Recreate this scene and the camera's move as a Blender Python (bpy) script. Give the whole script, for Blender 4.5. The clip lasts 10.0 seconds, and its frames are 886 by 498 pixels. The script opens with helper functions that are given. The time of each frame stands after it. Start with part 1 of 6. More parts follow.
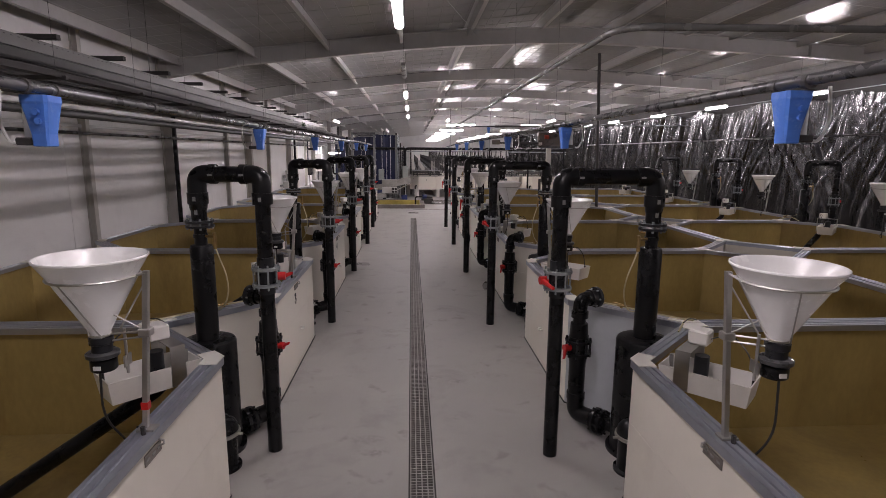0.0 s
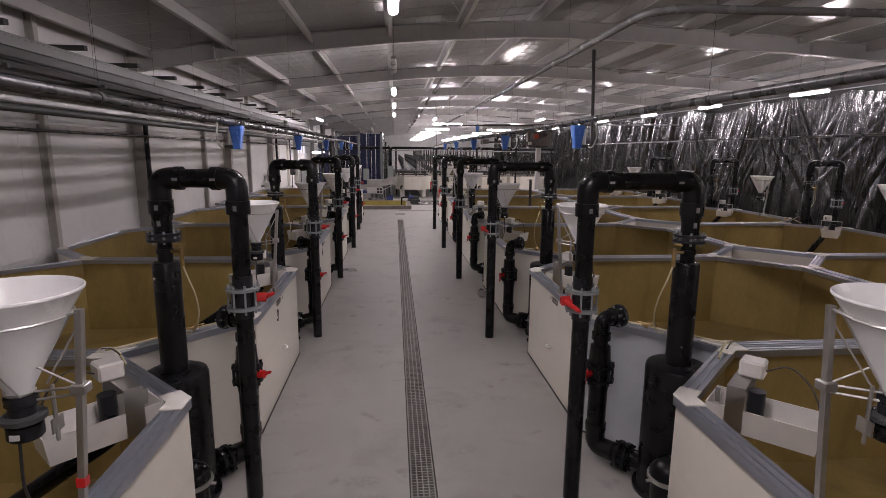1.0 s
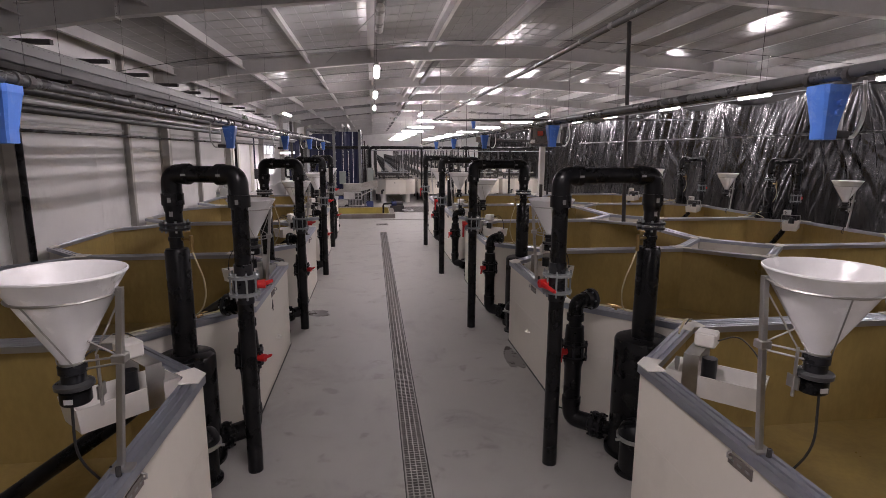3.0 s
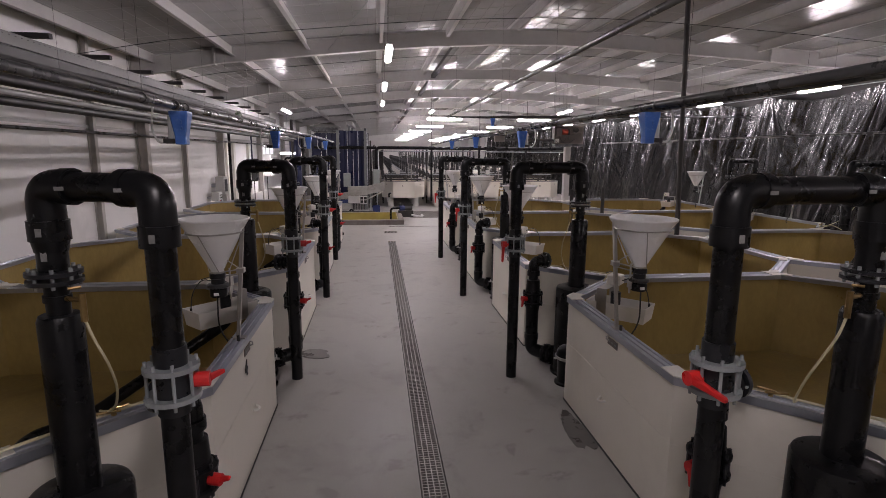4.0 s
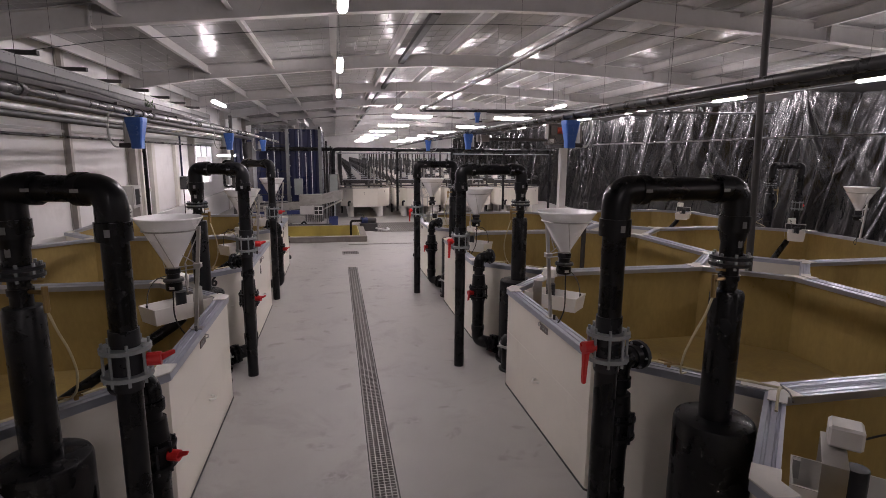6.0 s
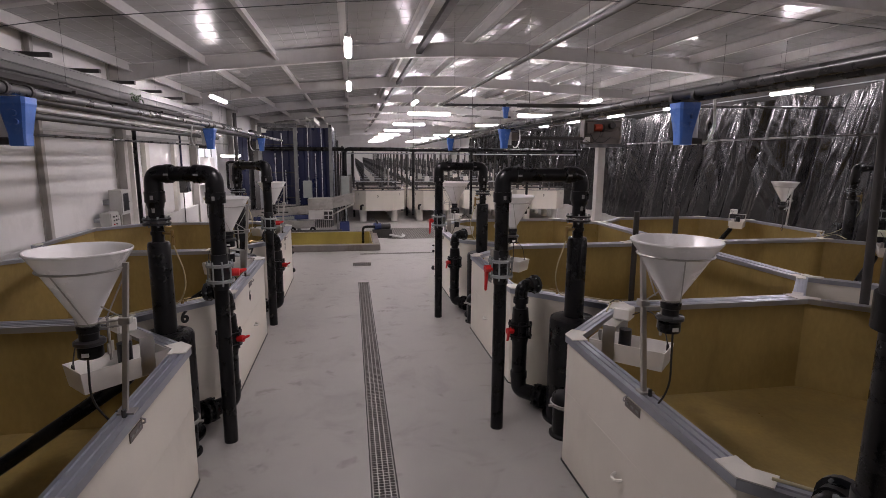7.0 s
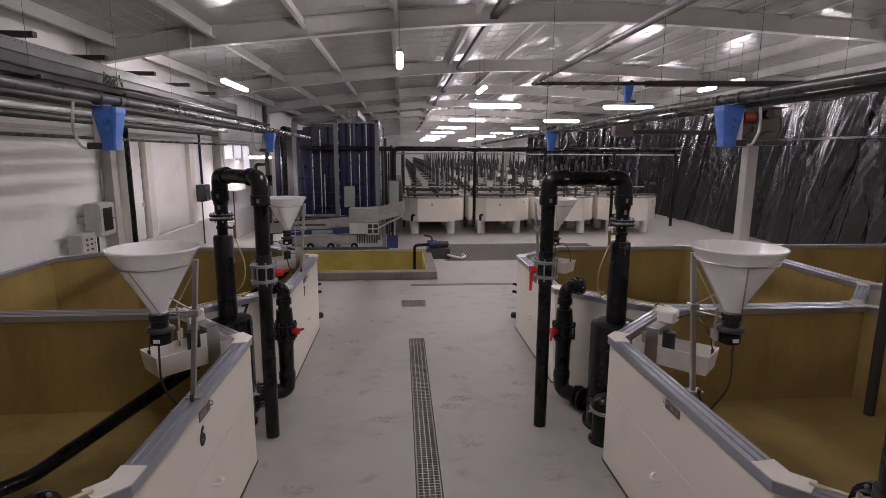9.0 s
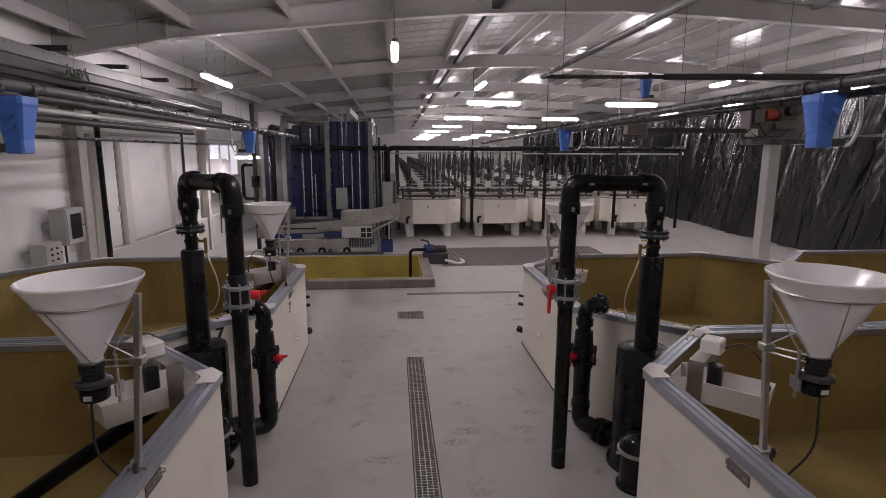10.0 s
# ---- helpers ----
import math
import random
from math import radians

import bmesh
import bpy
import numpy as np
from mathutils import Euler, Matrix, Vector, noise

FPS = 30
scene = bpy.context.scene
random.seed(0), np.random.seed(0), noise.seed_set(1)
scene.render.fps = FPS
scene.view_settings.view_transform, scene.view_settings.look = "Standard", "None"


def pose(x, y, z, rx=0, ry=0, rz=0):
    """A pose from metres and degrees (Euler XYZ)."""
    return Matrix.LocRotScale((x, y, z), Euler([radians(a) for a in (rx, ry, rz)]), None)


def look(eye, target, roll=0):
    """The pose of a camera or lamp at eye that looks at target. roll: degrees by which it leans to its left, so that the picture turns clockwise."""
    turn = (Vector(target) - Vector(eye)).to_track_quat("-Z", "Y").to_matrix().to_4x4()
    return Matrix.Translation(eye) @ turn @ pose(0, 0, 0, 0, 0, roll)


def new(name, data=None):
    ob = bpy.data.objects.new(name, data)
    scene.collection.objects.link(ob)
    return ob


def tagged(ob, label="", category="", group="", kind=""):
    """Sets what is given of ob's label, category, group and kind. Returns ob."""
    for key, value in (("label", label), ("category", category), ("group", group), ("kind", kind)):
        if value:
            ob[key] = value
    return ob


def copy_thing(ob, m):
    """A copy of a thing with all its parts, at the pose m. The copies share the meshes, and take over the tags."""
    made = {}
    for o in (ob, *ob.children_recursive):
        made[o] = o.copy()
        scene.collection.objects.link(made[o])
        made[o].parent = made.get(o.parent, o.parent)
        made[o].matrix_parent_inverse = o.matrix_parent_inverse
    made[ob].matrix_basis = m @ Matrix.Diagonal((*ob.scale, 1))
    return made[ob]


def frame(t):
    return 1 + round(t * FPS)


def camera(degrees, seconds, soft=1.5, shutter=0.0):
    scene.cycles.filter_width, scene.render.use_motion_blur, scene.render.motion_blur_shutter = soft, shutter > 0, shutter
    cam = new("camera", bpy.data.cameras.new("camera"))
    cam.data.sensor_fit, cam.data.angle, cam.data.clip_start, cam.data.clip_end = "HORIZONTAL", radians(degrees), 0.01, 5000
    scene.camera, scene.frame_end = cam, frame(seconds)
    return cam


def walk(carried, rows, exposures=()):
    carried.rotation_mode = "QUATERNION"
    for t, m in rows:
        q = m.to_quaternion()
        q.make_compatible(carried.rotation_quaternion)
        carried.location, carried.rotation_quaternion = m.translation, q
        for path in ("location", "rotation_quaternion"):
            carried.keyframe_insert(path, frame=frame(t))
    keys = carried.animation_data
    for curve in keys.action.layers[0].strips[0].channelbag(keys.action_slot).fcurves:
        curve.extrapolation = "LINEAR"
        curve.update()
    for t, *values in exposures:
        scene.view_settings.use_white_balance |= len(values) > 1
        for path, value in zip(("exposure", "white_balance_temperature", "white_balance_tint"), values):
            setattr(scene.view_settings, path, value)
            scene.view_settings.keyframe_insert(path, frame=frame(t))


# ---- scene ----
EXPOSURES = [(0.0, 0.25, 6380, 25), (1.6, 0.26, 6380, 25), (2.5, 0.38, 6380, 25), (4.5, 0.24, 6380, 25), (5.5, 0.28, 6380, 25), (7.5, 0.04, 6380, 25), (9.0, -0.12, 6380, 25), (10.0, -0.26, 6380, 25)]
cam = camera(79.3, 10.0, soft=0.65)
PATH = [
    (0, (0.002, 0.379, 2.592), (0.119, 2.344, 2.235), 0.4),
    (0.5, (-0.063, 0.691, 2.598), (0.053, 2.655, 2.238), 0.4),
    (1, (-0.128, 1.005, 2.6), (0.05, 2.964, 2.241), 0.5),
    (1.5, (-0.187, 1.328, 2.598), (0.056, 3.28, 2.239), 0.4),
    (2, (-0.2, 2.049, 2.606), (0.089, 3.996, 2.25), 0.4),
    (2.5, (-0.218, 3.181, 2.589), (0.06, 5.129, 2.232), 0.3),
    (3.8, (-0.3, 5.691, 2.57), (-0.066, 7.645, 2.213), 0.4),
    (4, (-0.328, 6.057, 2.559), (-0.087, 8.01, 2.205), 0.4),
    (4.5, (-0.381, 6.873, 2.566), (0.014, 8.801, 2.209), 0.4),
    (5, (-0.366, 7.69, 2.582), (0.042, 9.615, 2.227), 0.4),
    (5.5, (-0.316, 8.503, 2.585), (0.088, 10.43, 2.231), 0.4),
    (5.7, (-0.277, 8.812, 2.58), (0.117, 10.741, 2.23), 0.4),
    (6.8, (-0.156, 10.445, 2.571), (0.201, 12.382, 2.227), 0.5),
    (7, (-0.128, 10.778, 2.575), (0.205, 12.72, 2.229), 0.4),
    (7.5, (-0.087, 11.595, 2.577), (0.154, 13.55, 2.229), 0.4),
    (8, (-0.08, 12.445, 2.588), (0.111, 14.405, 2.24), 0.4),
    (8.5, (-0.093, 13.295, 2.592), (0.076, 15.258, 2.244), 0.4),
    (9, (-0.128, 14.219, 2.614), (0.027, 16.182, 2.264), 0.3),
    (9.5, (-0.138, 14.563, 2.632), (0.029, 16.525, 2.279), 0.3),
    (10, (-0.157, 14.922, 2.633), (0.021, 16.883, 2.279), 0.2),
]
walk(cam, [(t, look(eye, target, roll)) for t, eye, target, roll in PATH], EXPOSURES)
# ---- light: hall tubes and a dim daylight world ----
world = bpy.data.worlds.new("world")
scene.world = world
world.use_nodes = True
sky = world.node_tree.nodes.new("ShaderNodeTexSky")
sky.sky_type = "NISHITA"
sky.sun_disc = False
sky.sun_elevation, sky.sun_rotation = radians(25), radians(60)
world.node_tree.links.new(sky.outputs[0], world.node_tree.nodes["Background"].inputs[0])
world.node_tree.nodes["Background"].inputs[1].default_value = 0.06
LAMP_WATTS = 29.0      # each lit tube fixture
LAMP_COLOUR = (1.0, 0.955, 0.91)

# ---- plan, metres ----
PITCH = 3.6            # tank to tank along the hall
WALL0 = 1.16           # first shared wall
DEPTH = 3.78           # tank depth away from the aisle
CUT = 0.80             # corner cut of a tank
FACE_R, FACE_L, FACE_B = 1.60, -1.375, 9.18
LEFT_WALL, CURTAIN = -5.38, 11.17
HALL_Y0, HALL_Y1 = -9.0, 82.0
RAFTERS = [0.95 + 5.8 * i for i in range(-1, 14)]


# ---- materials ----
def material(name, colour, rough=0.5, metal=0.0, vary=0.12, scale=3.0, bump=0.1, bump_scale=60.0, fine=0.0, rough_vary=0.1,
             stain=None, stain_amount=0.0, stain_scale=1.2, coat=0.0, random_shift=0.0, stretch=(1, 1, 1), smudge=None, smudge_amount=0.0, smudge_scale=4.0, spec=0.5):
    m = bpy.data.materials.new(name)
    m.use_nodes = True
    nt = m.node_tree
    N, L = nt.nodes, nt.links
    b = N["Principled BSDF"]
    b.inputs["Metallic"].default_value = metal
    b.inputs["Specular IOR Level"].default_value = spec
    if coat:
        b.inputs["Coat Weight"].default_value = coat
    co = N.new("ShaderNodeTexCoord")
    mp = N.new("ShaderNodeMapping")
    mp.inputs["Scale"].default_value = stretch
    L.new(co.outputs["Object"], mp.inputs[0])
    n1 = N.new("ShaderNodeTexNoise")
    n1.inputs["Scale"].default_value = scale
    n1.inputs["Detail"].default_value = 6
    n1.inputs["Roughness"].default_value = 0.62
    L.new(mp.outputs[0], n1.inputs["Vector"])
    n2 = N.new("ShaderNodeTexNoise")
    n2.inputs["Scale"].default_value = bump_scale
    n2.inputs["Detail"].default_value = 4
    L.new(mp.outputs[0], n2.inputs["Vector"])
    ramp = N.new("ShaderNodeMapRange")
    ramp.inputs["From Min"].default_value, ramp.inputs["From Max"].default_value = 0.3, 0.7
    ramp.inputs["To Min"].default_value, ramp.inputs["To Max"].default_value = 1 - vary, 1 + vary
    L.new(n1.outputs[0], ramp.inputs[0])
    ramp2 = N.new("ShaderNodeMapRange")
    ramp2.inputs["From Min"].default_value, ramp2.inputs["From Max"].default_value = 0.3, 0.7
    ramp2.inputs["To Min"].default_value, ramp2.inputs["To Max"].default_value = 1 - fine, 1 + fine
    L.new(n2.outputs[0], ramp2.inputs[0])
    mul = N.new("ShaderNodeMath")
    mul.operation = "MULTIPLY"
    L.new(ramp.outputs[0], mul.inputs[0])
    L.new(ramp2.outputs[0], mul.inputs[1])
    last = mul.outputs[0]
    if random_shift:
        oi = N.new("ShaderNodeObjectInfo")
        r3 = N.new("ShaderNodeMapRange")
        r3.inputs["To Min"].default_value, r3.inputs["To Max"].default_value = 1 - random_shift, 1 + random_shift
        L.new(oi.outputs["Random"], r3.inputs[0])
        m3 = N.new("ShaderNodeMath")
        m3.operation = "MULTIPLY"
        L.new(last, m3.inputs[0])
        L.new(r3.outputs[0], m3.inputs[1])
        last = m3.outputs[0]
    hs = N.new("ShaderNodeHueSaturation")
    hs.inputs["Color"].default_value = (*colour, 1)
    L.new(last, hs.inputs["Value"])
    out = hs.outputs[0]
    if stain:
        n3 = N.new("ShaderNodeTexNoise")
        n3.inputs["Scale"].default_value = stain_scale
        n3.inputs["Detail"].default_value = 8
        n3.inputs["Roughness"].default_value = 0.7
        n3.inputs["Distortion"].default_value = 0.6
        L.new(mp.outputs[0], n3.inputs["Vector"])
        cr = N.new("ShaderNodeMapRange")
        cr.inputs["From Min"].default_value, cr.inputs["From Max"].default_value = 0.52, 0.74
        cr.inputs["To Min"].default_value, cr.inputs["To Max"].default_value = 0.0, stain_amount
        L.new(n3.outputs[0], cr.inputs[0])
        mx = N.new("ShaderNodeMix")
        mx.data_type = "RGBA"
        L.new(cr.outputs[0], mx.inputs[0])
        L.new(out, mx.inputs[6])
        mx.inputs[7].default_value = (*stain, 1)
        out = mx.outputs[2]
    if smudge:
        n4 = N.new("ShaderNodeTexNoise")
        n4.inputs["Scale"].default_value = smudge_scale
        n4.inputs["Detail"].default_value = 5
        n4.inputs["Roughness"].default_value = 0.55
        n4.inputs["Distortion"].default_value = 0.3
        L.new(mp.outputs[0], n4.inputs["Vector"])
        c4 = N.new("ShaderNodeMapRange")
        c4.inputs["From Min"].default_value, c4.inputs["From Max"].default_value = 0.62, 0.70
        c4.inputs["To Min"].default_value, c4.inputs["To Max"].default_value = 0.0, smudge_amount
        L.new(n4.outputs[0], c4.inputs[0])
        x4 = N.new("ShaderNodeMix")
        x4.data_type = "RGBA"
        L.new(c4.outputs[0], x4.inputs[0])
        L.new(out, x4.inputs[6])
        x4.inputs[7].default_value = (*smudge, 1)
        out = x4.outputs[2]
    L.new(out, b.inputs["Base Color"])
    rr = N.new("ShaderNodeMapRange")
    rr.inputs["From Min"].default_value, rr.inputs["From Max"].default_value = 0.3, 0.7
    rr.inputs["To Min"].default_value, rr.inputs["To Max"].default_value = max(0.03, rough - rough_vary), min(1, rough + rough_vary)
    L.new(n1.outputs[0], rr.inputs[0])
    L.new(rr.outputs[0], b.inputs["Roughness"])
    if bump:
        bp = N.new("ShaderNodeBump")
        bp.inputs["Strength"].default_value = bump
        bp.inputs["Distance"].default_value = 0.01
        L.new(n2.outputs[0], bp.inputs["Height"])
        L.new(bp.outputs[0], b.inputs["Normal"])
    return m


def glow(name, colour, strength):
    m = bpy.data.materials.new(name)
    m.use_nodes = True
    b = m.node_tree.nodes["Principled BSDF"]
    b.inputs["Base Color"].default_value = (0.8, 0.8, 0.8, 1)
    b.inputs["Emission Color"].default_value = (*colour, 1)
    b.inputs["Emission Strength"].default_value = strength
    return m


CONCRETE = material("coated_concrete", (0.342, 0.331, 0.310), 0.54, vary=0.11, scale=0.8, bump=0.12, bump_scale=140, fine=0.09, rough_vary=0.13,
                    stain=(0.19, 0.18, 0.17), stain_amount=0.5, stain_scale=1.3, smudge=(0.17, 0.155, 0.14), smudge_amount=0.45, smudge_scale=3.1)
WET = material("wet_concrete", (0.11, 0.102, 0.095), 0.3, vary=0.2, scale=5, bump=0.05, bump_scale=80)
GREENGREY = material("green_grey_enclosure", (0.28, 0.31, 0.29), 0.45, vary=0.08, scale=5, bump=0.03)
DARK_CONCRETE = material("kerb_concrete", (0.20, 0.18, 0.165), 0.75, vary=0.2, scale=4, bump=0.3, bump_scale=60, stain=(0.10, 0.06, 0.05), stain_amount=0.9, stain_scale=2.2, stretch=(1, 1, 0.35))


def tread_marks(m, y_from, y_full):
    """Dark shoe smudges on the floor where people turn, thicker towards the pump pit."""
    N, L = m.node_tree.nodes, m.node_tree.links
    b = N["Principled BSDF"]
    old = b.inputs["Base Color"].links[0].from_socket
    co = N.new("ShaderNodeTexCoord")
    cells = N.new("ShaderNodeTexVoronoi")
    cells.inputs["Scale"].default_value, cells.inputs["Randomness"].default_value = 2.3, 1.0
    warp = N.new("ShaderNodeTexNoise")
    warp.inputs["Scale"].default_value, warp.inputs["Detail"].default_value = 9.0, 4
    mixv = N.new("ShaderNodeMix")
    mixv.data_type = "VECTOR"
    mixv.inputs[0].default_value = 0.16
    stretch = N.new("ShaderNodeMapping")
    stretch.inputs["Scale"].default_value = (0.75, 1.5, 1)
    L.new(co.outputs["Object"], stretch.inputs[0])
    L.new(stretch.outputs[0], warp.inputs["Vector"])
    L.new(stretch.outputs[0], mixv.inputs[4])
    L.new(warp.outputs["Color"], mixv.inputs[5])
    L.new(mixv.outputs[1], cells.inputs["Vector"])
    spot = N.new("ShaderNodeMapRange")
    spot.interpolation_type = "SMOOTHSTEP"
    spot.inputs["From Min"].default_value, spot.inputs["From Max"].default_value = 0.30, 0.06
    L.new(cells.outputs["Distance"], spot.inputs[0])
    grain = N.new("ShaderNodeTexNoise")
    grain.inputs["Scale"].default_value, grain.inputs["Detail"].default_value = 22.0, 4
    L.new(co.outputs["Object"], grain.inputs["Vector"])
    worn = N.new("ShaderNodeMapRange")
    worn.inputs["From Min"].default_value, worn.inputs["From Max"].default_value = 0.4, 0.62
    L.new(grain.outputs[0], worn.inputs[0])
    sep = N.new("ShaderNodeSeparateXYZ")
    L.new(co.outputs["Object"], sep.inputs[0])
    place = N.new("ShaderNodeMapRange")
    place.inputs["From Min"].default_value, place.inputs["From Max"].default_value = y_from, y_full
    place.inputs["To Min"].default_value, place.inputs["To Max"].default_value = 0.4, 1.0
    L.new(sep.outputs["Y"], place.inputs[0])
    some = N.new("ShaderNodeSeparateXYZ")
    L.new(cells.outputs["Color"], some.inputs[0])
    keep = N.new("ShaderNodeMapRange")
    keep.inputs["From Min"].default_value, keep.inputs["From Max"].default_value = 0.35, 0.7
    L.new(some.outputs["X"], keep.inputs[0])
    fac = spot.outputs[0]
    for other in (worn, place, keep):
        mul = N.new("ShaderNodeMath")
        mul.operation = "MULTIPLY"
        L.new(fac, mul.inputs[0])
        L.new(other.outputs[0], mul.inputs[1])
        fac = mul.outputs[0]
    mx = N.new("ShaderNodeMix")
    mx.data_type = "RGBA"
    L.new(fac, mx.inputs[0])
    L.new(old, mx.inputs[6])
    mx.inputs[7].default_value = (0.12, 0.11, 0.10, 1)
    L.new(mx.outputs[2], b.inputs["Base Color"])


tread_marks(CONCRETE, 17.0, 22.0)
DARKGALV = material("weathered_steel_frame", (0.20, 0.21, 0.215), 0.5, metal=0.4, vary=0.2, scale=6, bump=0.1)
DUSTY = material("dusty_grey_steel", (0.33, 0.32, 0.30), 0.5, metal=0.2, vary=0.2, scale=4, bump=0.1, stain=(0.14, 0.12, 0.10), stain_amount=0.6, stain_scale=3)
WEB = material("dark_green_grey_steel", (0.045, 0.046, 0.044), 0.5, vary=0.15, scale=3, bump=0.05)
CHANNEL = material("grey_perforated_steel", (0.17, 0.17, 0.168), 0.45, metal=0.3, vary=0.12, scale=3, bump=0.04)
DARKBOARD = material("dark_matt_board", (0.03, 0.028, 0.027), 0.7, vary=0.2, scale=3)
BROWNBOX = material("brown_metal_box", (0.15, 0.13, 0.115), 0.5, vary=0.1, scale=6)
BLUEPIPE = material("dark_blue_pipe", (0.014, 0.02, 0.06), 0.35, vary=0.1, scale=6)
TRIM = material("bright_metal_trim", (0.62, 0.64, 0.68), 0.3, metal=0.8, vary=0.1, scale=8)
CREAM = material("cream_fibreglass", (0.79, 0.75, 0.665), 0.36, vary=0.035, scale=1.5, bump=0.05, bump_scale=30, rough_vary=0.08,
                 stain=(0.55, 0.50, 0.42), stain_amount=0.25, stain_scale=1.3)
OLIVE = material("olive_liner", (0.38, 0.28, 0.098), 0.38, vary=0.2, scale=1.3, bump=0.14, bump_scale=25, fine=0.06, rough_vary=0.12,
                 stain=(0.20, 0.125, 0.045), stain_amount=0.65, stain_scale=1.1, stretch=(1, 1, 0.45))
BLUEGREY = material("bluish_grey_panel", (0.54, 0.57, 0.60), 0.38, vary=0.05, scale=1.5, bump=0.05, bump_scale=30, stain=(0.36, 0.38, 0.40), stain_amount=0.3, stain_scale=1.5)
PITLINE = material("yellow_olive_pit_lining", (0.40, 0.325, 0.085), 0.42, vary=0.15, scale=1.6, bump=0.1, bump_scale=25, stain=(0.25, 0.17, 0.05), stain_amount=0.5, stain_scale=1.4)
POST = material("grey_painted_post", (0.50, 0.48, 0.45), 0.45, vary=0.08, scale=3, bump=0.05, stain=(0.32, 0.30, 0.27), stain_amount=0.4, stain_scale=3)
ALU = material("aluminium_profile", (0.44, 0.465, 0.53), 0.36, metal=0.85, vary=0.04, scale=6, bump=0, rough_vary=0.04)
PLATE = material("white_cover_plate", (0.78, 0.76, 0.70), 0.4, vary=0.05, scale=5, bump=0.05, stain=(0.5, 0.47, 0.4), stain_amount=0.3, stain_scale=6)
BLACK = material("black_polyethylene", (0.005, 0.0052, 0.006), 0.30, spec=0.32, vary=0.25, scale=5, bump=0.06, bump_scale=90, rough_vary=0.12,
                 stain=(0.018, 0.018, 0.018), stain_amount=0.4, stain_scale=7)
DARKGREY = material("dark_grey_plastic", (0.016, 0.017, 0.020), 0.32, spec=0.4, vary=0.2, scale=6, bump=0.05)
FLANGE = material("grey_flange_ring", (0.30, 0.325, 0.33), 0.5, metal=0.3, vary=0.18, scale=14, bump=0.15, bump_scale=120)
STEEL = material("stainless_steel", (0.52, 0.51, 0.49), 0.45, metal=1.0, vary=0.1, scale=8, bump=0.05, bump_scale=150)
GALV = material("galvanised_steel", (0.42, 0.44, 0.46), 0.5, metal=0.6, vary=0.16, scale=12, bump=0.08, bump_scale=80)
RED = material("red_handle", (0.62, 0.022, 0.02), 0.35, vary=0.12, scale=8, bump=0.03)
FUNNEL = material("white_polypropylene", (0.88, 0.875, 0.87), 0.24, vary=0.04, scale=6, bump=0.03, rough_vary=0.08, stain=(0.6, 0.56, 0.48), stain_amount=0.2, stain_scale=5)
FUNNEL.node_tree.nodes["Principled BSDF"].inputs["Subsurface Weight"].default_value = 0.5
FUNNEL.node_tree.nodes["Principled BSDF"].inputs["Subsurface Radius"].default_value = (0.03, 0.03, 0.03)
FUNNEL.node_tree.nodes["Principled BSDF"].inputs["Subsurface Scale"].default_value = 0.5
WHITEBOX = material("white_pvc", (0.79, 0.77, 0.73), 0.38, vary=0.05, scale=8, bump=0.03)
BLUE = material("blue_hopper_plastic", (0.06, 0.175, 0.56), 0.4, vary=0.12, scale=9, bump=0.05, stain=(0.35, 0.45, 0.65), stain_amount=0.35, stain_scale=12)
BRASS = material("brass", (0.38, 0.26, 0.11), 0.35, metal=0.9, vary=0.2, scale=20)
HOSE = material("cream_hose", (0.62, 0.56, 0.36), 0.45, vary=0.1, scale=20)
CABLE = material("black_cable", (0.02, 0.02, 0.02), 0.5, vary=0.2, scale=20)
WALLPANEL = material("white_wall_panel", (0.90, 0.89, 0.88), 0.42, vary=0.05, scale=0.7, bump=0.05, bump_scale=14, stain=(0.55, 0.54, 0.52), stain_amount=0.35, stain_scale=0.8)
PAINTED = material("white_painted_steel", (0.56, 0.55, 0.54), 0.42, vary=0.06, scale=3, bump=0.05, stain=(0.42, 0.41, 0.38), stain_amount=0.35, stain_scale=4)
ROOF = material("white_roof_sheet", (0.45, 0.445, 0.44), 0.2, vary=0.02, scale=0.5, bump=0, rough_vary=0.02, spec=0.6)
PIPEGREY = material("grey_pipe", (0.055, 0.056, 0.058), 0.28, vary=0.06, scale=5, bump=0.02, rough_vary=0.04)
ROOFPIPE = material("pale_grey_pipe", (0.15, 0.15, 0.148), 0.22, vary=0.08, scale=5, bump=0.02)
GLOSSPIPE = material("glossy_pale_pipe", (0.46, 0.46, 0.45), 0.16, vary=0.1, scale=5, bump=0.01, rough_vary=0.05)
PIPEWHITE = material("pale_pipe", (0.62, 0.62, 0.61), 0.34, vary=0.1, scale=5, bump=0.03)
DULLDARK = material("dark_steel", (0.05, 0.047, 0.046), 0.55, metal=0.2, vary=0.25, scale=6, bump=0.1)
GRATE = material("drain_grate_steel", (0.26, 0.245, 0.23), 0.5, metal=0.4, vary=0.25, scale=10, bump=0.1)
TROUGH = material("drain_trough", (0.025, 0.023, 0.021), 0.7, vary=0.3, scale=6)
CABINET = material("grey_enclosure", (0.50, 0.50, 0.48), 0.45, vary=0.06, scale=5, bump=0.03)
FILTERBLUE = material("dark_blue_sheet", (0.004, 0.009, 0.052), 0.34, vary=0.08, scale=2, bump=0.1, bump_scale=20)
CRATEBLUE = material("blue_crate_plastic", (0.02, 0.035, 0.13), 0.45, vary=0.15, scale=6)
ORANGE = material("orange_red_motor", (0.45, 0.06, 0.03), 0.45, vary=0.15, scale=8)
